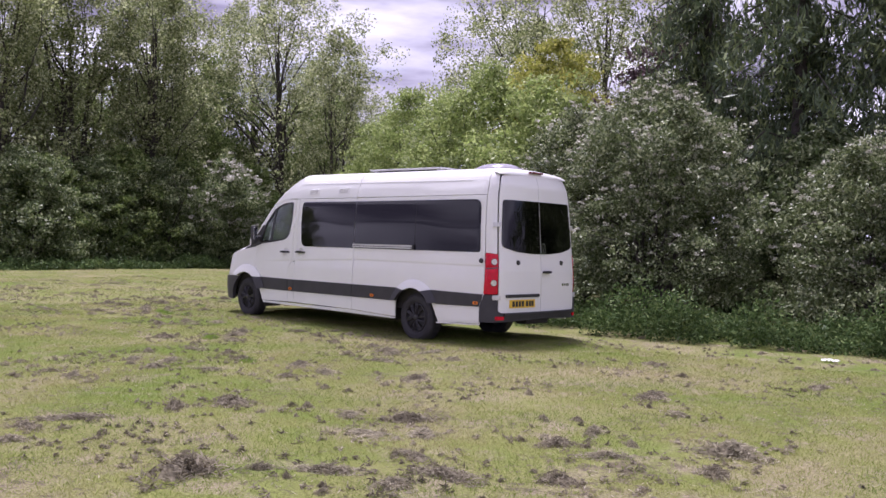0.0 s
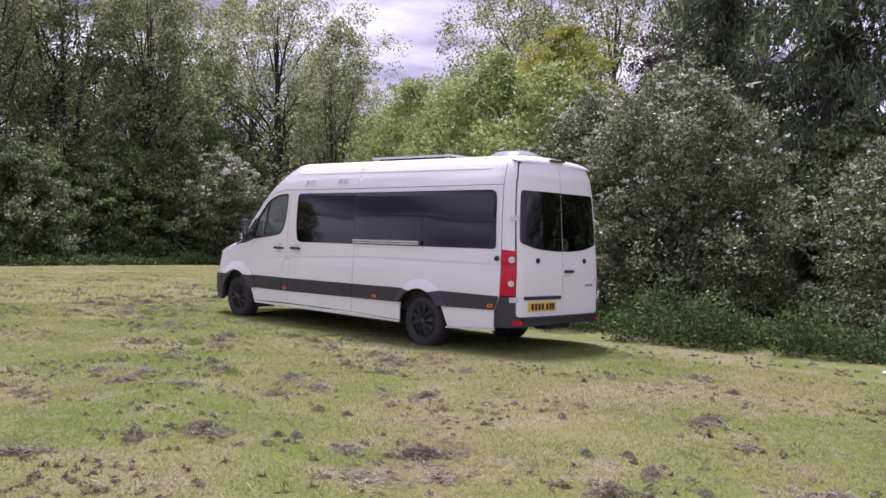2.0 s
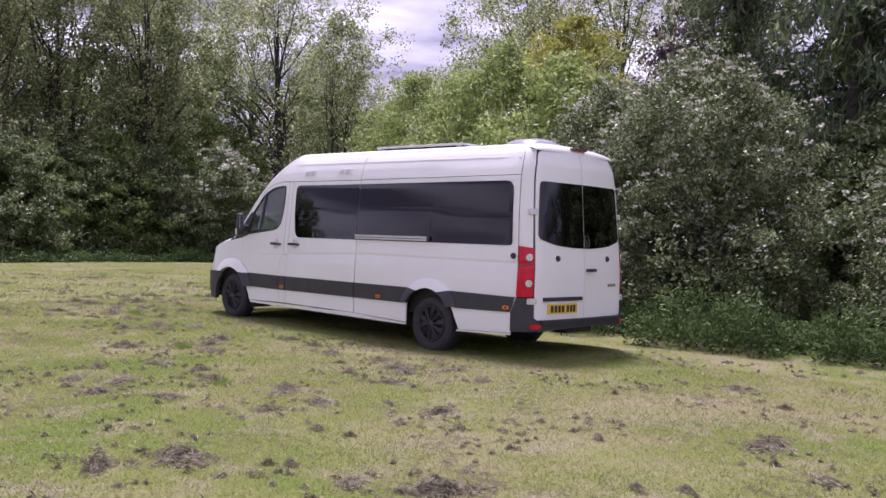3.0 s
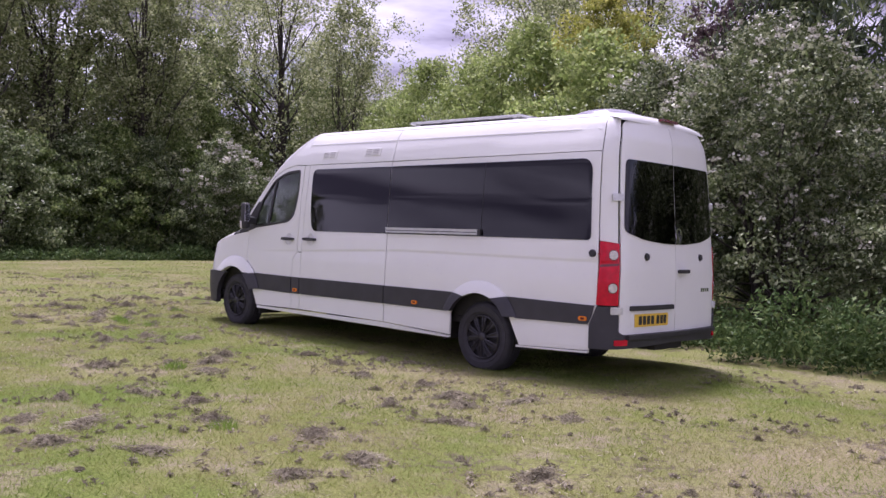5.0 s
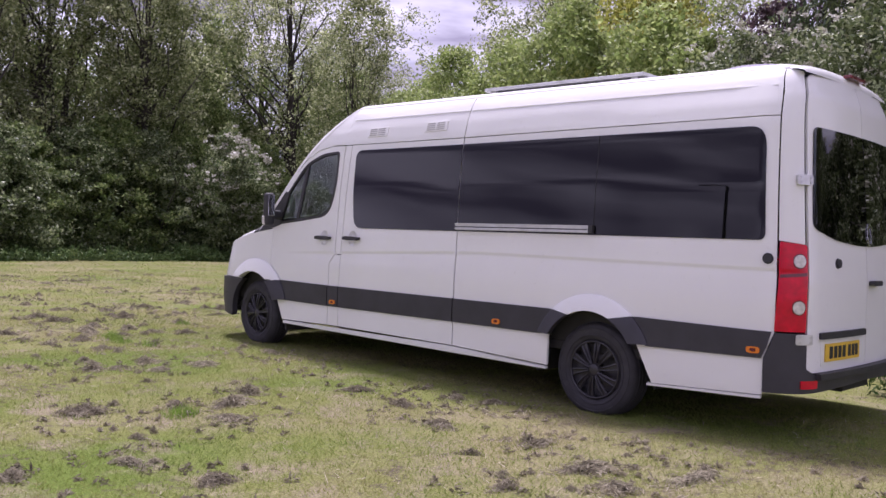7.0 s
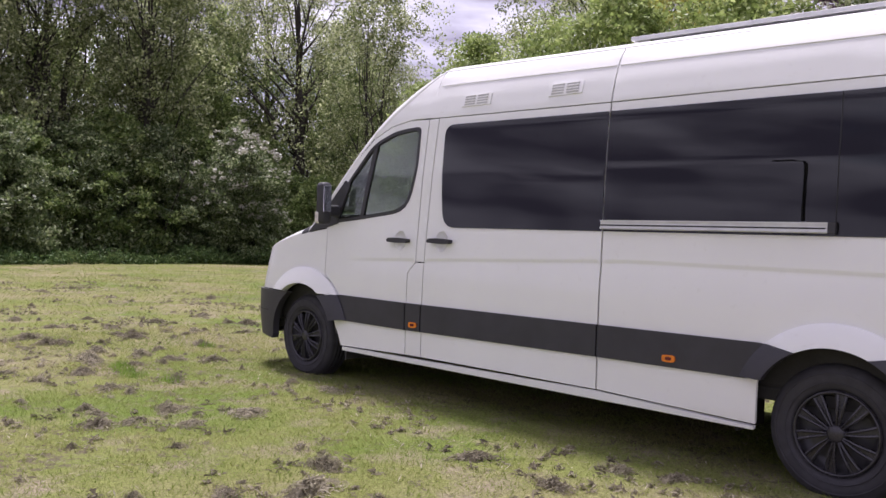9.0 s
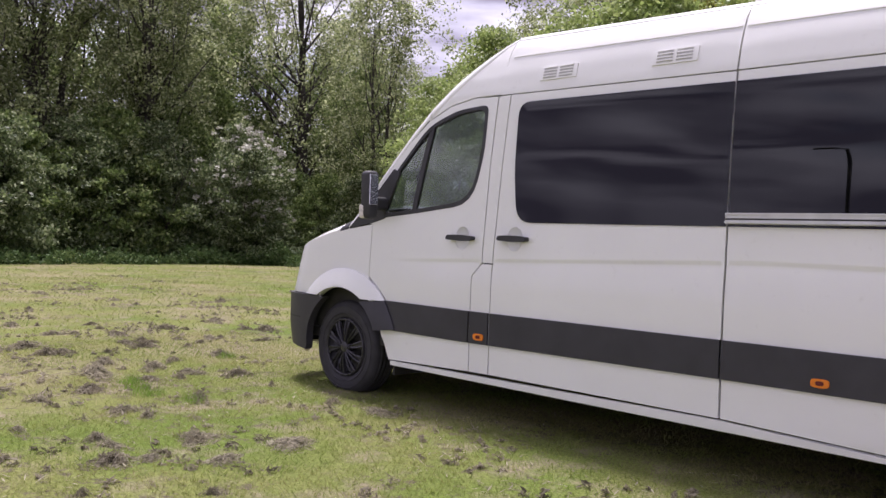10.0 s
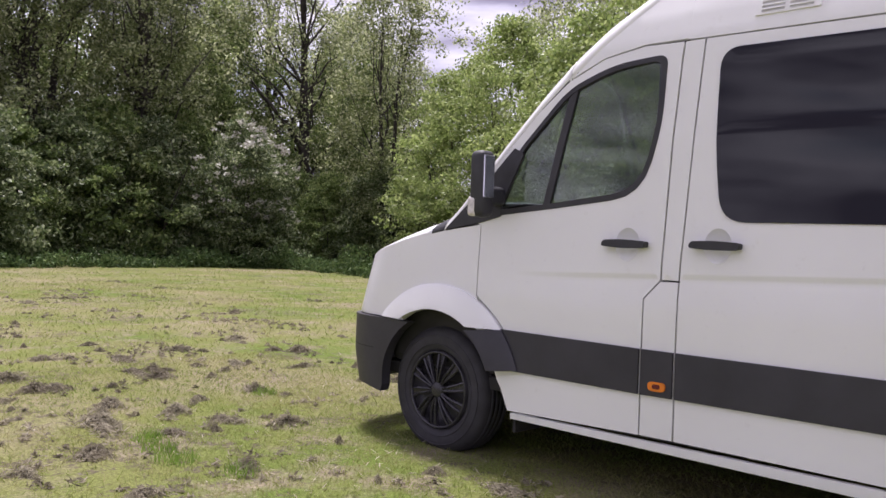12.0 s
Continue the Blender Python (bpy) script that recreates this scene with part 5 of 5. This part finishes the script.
# loose bits of dead grass lying on the turf
n = 40000
px, py = rng.uniform(-20, 8, n), rng.uniform(-7, 6, n)
v = np.array([noise.noise((a * 0.8, b * 0.8, 21)) + 0.5 * noise.noise((a * 3.1, b * 3.1, 2)) for a, b in zip(px, py)])
m = v > 0.28 - rng.random(n) * 0.35
px, py = px[m], py[m]
n = len(px)
pz = np.array([height(a, b) for a, b in zip(px, py)]) + rng.uniform(0.005, 0.03, n)
a, ln = rng.uniform(0, 2 * math.pi, n), rng.uniform(0.012, 0.038, n)
tilt = rng.normal(size=n) * 0.3
c = np.stack([px, py, pz], 1)
d = np.stack([np.cos(a) * ln, np.sin(a) * ln, tilt * ln], 1)
w = np.stack([-np.sin(a), np.cos(a), np.zeros(n)], 1) * rng.uniform(0.002, 0.005, (n, 1))
tagged(link("dead_grass", quads_mesh("dead_grass", np.stack([c - d, c + w, c + d, c - w], 1)), M_dry), "scattered bits of dead grass on the turf", "dead grass", kind="stuff")


# heaps of dry clippings
def straw_mesh(k):
    n = 460
    ang, rad = rng.uniform(0, 2 * math.pi, n), 1.15 * np.sqrt(rng.random(n))
    wob = 1 + 0.35 * np.sin(2 * ang + k) + 0.25 * np.sin(3 * ang + 2 * k)
    x, y = 0.19 * rad * wob * np.cos(ang), 0.13 * rad * wob * np.sin(ang)
    top = 0.090 * (1 - np.minimum(1, rad) ** 1.5) * (0.75 + 0.5 * rng.random(n))
    c = np.stack([x, y, np.maximum(0.006, top)], 1)
    d = rng.normal(size=(n, 3)) * np.array([1, 1, 0.6])
    d /= np.linalg.norm(d, axis=1)[:, None]
    ln = rng.uniform(0.012, 0.045, (n, 1))
    sdv = np.cross(d, rng.normal(size=(n, 3)))
    sdv /= np.linalg.norm(sdv, axis=1)[:, None]
    a, b = c - d * ln, c + d * ln
    a[:, 2], b[:, 2] = np.maximum(a[:, 2], 0), np.maximum(b[:, 2], 0)
    me = quads_mesh("loose_straw", np.stack([a, c + sdv * 0.005, b, c - sdv * 0.005], 1))
    me.materials.append(M_dry if k % 2 else M_thatch)
    return me


def heap_mesh(k):
    """A low ragged mound."""
    V, F, nr, ns = [(0, 0, 0.06)], [], 7, 26
    for i in range(1, nr + 1):
        for j in range(ns):
            a = 2 * math.pi * j / ns
            wob = 1 + 0.35 * math.sin(2 * a + k) + 0.25 * math.sin(3 * a + 2 * k) + 0.35 * noise.noise((3 * math.cos(a), 3 * math.sin(a), k))
            r = i / nr
            z = 0.065 * (1 - r ** 1.4) + (0.035 * noise.noise((9 * r * math.cos(a), 9 * r * math.sin(a), 3 * k)) + 0.02 * rng.random()) * (r < 0.95)
            V.append((0.13 * r * wob * math.cos(a), 0.085 * r * wob * math.sin(a), max(-0.006, z) if i < nr else -0.012))
    F += [(0, 1 + j, 1 + (j + 1) % ns) for j in range(ns)]
    for i in range(nr - 1):
        for j in range(ns):
            a, b = 1 + i * ns, 1 + (i + 1) * ns
            F.append((a + j, b + j, b + (j + 1) % ns, a + (j + 1) % ns))
    me = bpy.data.meshes.new("turf_lump")
    me.from_pydata(V, [], F)
    me.materials.append(M_mound)
    return me


straws = [straw_mesh(k) for k in range(6)]
heaps = [heap_mesh(k) for k in range(6)]
FRONT = [(-18.97, 5.3, 0.6), (-16.68, 5.11, 0.6), (-14.8, 2.4, 0.6), (-14.2, 1.61, 0.7), (-13.15, 6.11, 0.6), (-12.64, 2.16, 0.7), (-11.49, 3.37, 0.7), (-8.42, 0.79, 0.7), (-8.4, -0.24, 0.6), (-7.49, 0.8, 0.7), (-7.09, -1.04, 1),
         (-6.33, -0.87, 0.9), (-6.13, -1.9, 0.8), (-5.83, -1.16, 1.2), (-5.59, -0.54, 0.8), (-5.3, -0.26, 0.6), (-5.26, -1.46, 0.8), (-5.13, -1.83, 0.6), (-4.62, -0.99, 0.9), (-4.47, -1.6, 0.7), (-3.69, -1.54, 0.7), (-3.56, -0.32, 1.0),
         (-3.46, -2.13, 0.9), (-3.16, -1.7, 0.8)]
MIDDLE = [(-1.93, -2.87, 1.3), (-1.93, -1.62, 0.9), (-1.85, -2.26, 0.8), (-1.68, -1.91, 1.1), (-1.61, -0.84, 0.9), (-1.33, -2.17, 1.1), (-1.0, -0.91, 0.9), (-0.75, -3.7, 0.7), (-0.69, -0.28, 0.9), (-0.68, -3.15, 0.9), (-0.41, -1.11, 0.9),
          (-0.18, -4.16, 0.8), (-0.14, -2.97, 0.9), (0.12, -5.19, 0.8), (0.13, -5.55, 0.8), (0.17, -3.92, 1.2), (0.36, -1.03, 1), (0.58, -4.3, 0.9), (0.59, -3.26, 0.8), (0.65, -5.18, 0.8), (0.85, -1.94, 0.7), (0.95, -1.36, 1), (1.14, -3.98, 1.3),
          (1.27, -1.6, 1), (1.4, -3.05, 1.2), (1.43, -1.06, 1.3), (1.62, -2.08, 1.1)]
REAR = [(2.05, -3.22, 1.3), (2.06, -3.71, 0.9), (2.08, -1.36, 1), (2.6, -5.96, 1.6), (2.65, -6.36, 0.8), (2.77, -5.27, 1), (2.84, -2.7, 0.8), (2.92, -4.85, 1.3), (2.96, -6.57, 1), (3.73, 0.34, 1), (3.89, -4.42, 0.9), (4.24, -4.14, 1.2),
        (4.4, -4.71, 1.3), (4.52, -6.16, 1.8), (4.66, -4.4, 1.1), (4.96, -1.75, 1.2), (5.05, -5.55, 1.2), (5.09, -4.9, 1.1), (5.45, -3.42, 0.9), (5.49, -3.92, 0.9), (5.52, -5.47, 1.1), (5.53, -5.07, 1.5), (5.55, -2.36, 0.9), (5.76, 0.07, 1.1),
        (5.92, -3.96, 1), (6.06, -4.67, 0.8), (6.45, -3.26, 1.6), (6.61, -3.86, 1)]
BIG = FRONT + MIDDLE + REAR
SPOTS = list(BIG)
for k in range(150):
    x, y = rng.uniform(-16, 7), rng.uniform(-6, 3.2)
    if -5.6 < x < 2 and -0.2 < y < 2.3:
        continue
    SPOTS.append((x, y, rng.uniform(0.18, 0.55)))
for k in range(55):
    SPOTS.append((rng.uniform(-9.5, -3.0), rng.uniform(-2.6, -0.3) if k % 2 else rng.uniform(-0.3, 2.0) - 0.0, rng.uniform(0.3, 1.0)))
SPOTS = [p for p in SPOTS if not (-5.6 < p[0] < 2 and -0.25 < p[1] < 2.3)]
for k, (x, y, s) in enumerate(SPOTS):
    ob = new("turf_lump", heaps[k % 6])
    ob.matrix_basis = Matrix.Translation((x, y, height(x, y) - 0.003)) @ Matrix.Rotation(k * 2.4, 4, "Z") @ Matrix.Diagonal((s * rng.uniform(0.60, 1.10), s * rng.uniform(0.55, 0.95), 0.30 + 0.50 * s * rng.random(), 1))
    st = new("loose_straw", straws[k % 6])
    st.parent = ob
    st["kind"] = "stuff"
    tagged(ob, "ragged lump of dry brown cut grass on the lawn", "turf lump", "lumps of cut grass")

# crumbs of torn turf strewn round the lumps and in loose drifts
CR = []
for x, y, z in BIG:
    CR += [(x + rng.normal() * 0.30 * z, y + rng.normal() * 0.24 * z, rng.uniform(0.10, 0.36)) for _ in range(10)]
while len(CR) < 2600:
    x, y = rng.uniform(-18, 7), rng.uniform(-6.5, 4)
    if noise.noise((x * 0.7, y * 0.9, 31)) + 0.5 * noise.noise((x * 2.2, y * 2.6, 4)) > 0.22:
        CR.append((x, y, rng.uniform(0.06, 0.22) * (1 + 0.03 * abs(x))))
CR = [p for p in CR if not (-5.5 < p[0] < 1.6 and -0.05 < p[1] < 2.1)]
CR = np.array([(x, y, height(x, y), z) for x, y, z in CR])
per = 16
n = len(CR) * per
c = np.repeat(CR, per, 0)
q = rng.normal(size=(n, 2)) * 0.075 * c[:, 3:]
c = np.stack([c[:, 0] + q[:, 0], c[:, 1] + q[:, 1], c[:, 2] + (0.10 * c[:, 3] + 0.012) * rng.random(n) * np.exp(-(q ** 2).sum(1) / (0.09 * c[:, 3]) ** 2) + 0.004], 1)
d = rng.normal(size=(n, 3)) * np.array([1, 1, 0.5])
d /= np.linalg.norm(d, axis=1)[:, None]
w = np.cross(d, rng.normal(size=(n, 3)))
w /= np.linalg.norm(w, axis=1)[:, None]
d *= rng.uniform(0.010, 0.032, (n, 1))
w *= rng.uniform(0.003, 0.008, (n, 1))
tagged(link("turf_crumbs", quads_mesh("turf_crumbs", np.stack([c - d, c + w, c + d, c - w], 1)), M_thatch), "small crumbs of dry torn turf strewn on the lawn", "turf crumbs", kind="stuff")

# a pale scrap of litter near the nettles
bm = bmesh.new()
bmesh.ops.create_grid(bm, x_segments=8, y_segments=6, size=0.5)
for v in bm.verts:
    v.co = Vector((v.co.x * 0.19, v.co.y * 0.13, 0.022 + 0.045 * abs(noise.noise((v.co.x * 4, v.co.y * 4, 2)))))
bmesh.ops.solidify(bm, geom=bm.faces[:], thickness=0.003)
litter = tagged(part("litter", bm, M_litter), "crumpled scrap of white plastic lying on the grass", "litter")
litter.location = (5.07, 2.29, height(5.07, 2.29))


# bright tufts of longer grass that the mower left
def grass_tuft(x, y, r):
    n = 130
    a, q = rng.uniform(0, 2 * math.pi, n), r * np.sqrt(rng.random(n))
    p = np.stack([q * np.cos(a), q * np.sin(a), np.zeros(n)], 1)
    h = rng.uniform(0.04, 0.10, n) * (1.1 - 0.5 * q / r)
    b = rng.uniform(0, 2 * math.pi, n)
    w = np.stack([np.cos(b), np.sin(b), np.zeros(n)], 1) * 0.0028
    tip = p + np.stack([rng.normal(size=n) * 0.35 * h, rng.normal(size=n) * 0.35 * h, h], 1)
    ob = link("grass_tuft", tris_mesh("grass_tuft", np.stack([p - w, p + w, tip], 1)), M_tuft)
    ob.location = (x, y, height(x, y) - 0.003)
    tagged(ob, "small tuft of longer bright green grass", "grass tuft", "tufts of longer grass")


for x, y in [(-5.15, -1.17), (-6.18, 0.18), (-4.94, -1.19), (-5.37, -1.11), (-1.57, -2.39), (-4.55, -1.08), (-1.61, -2.32), (0.85, -3.34)]:
    grass_tuft(x, y, rng.uniform(0.07, 0.13))
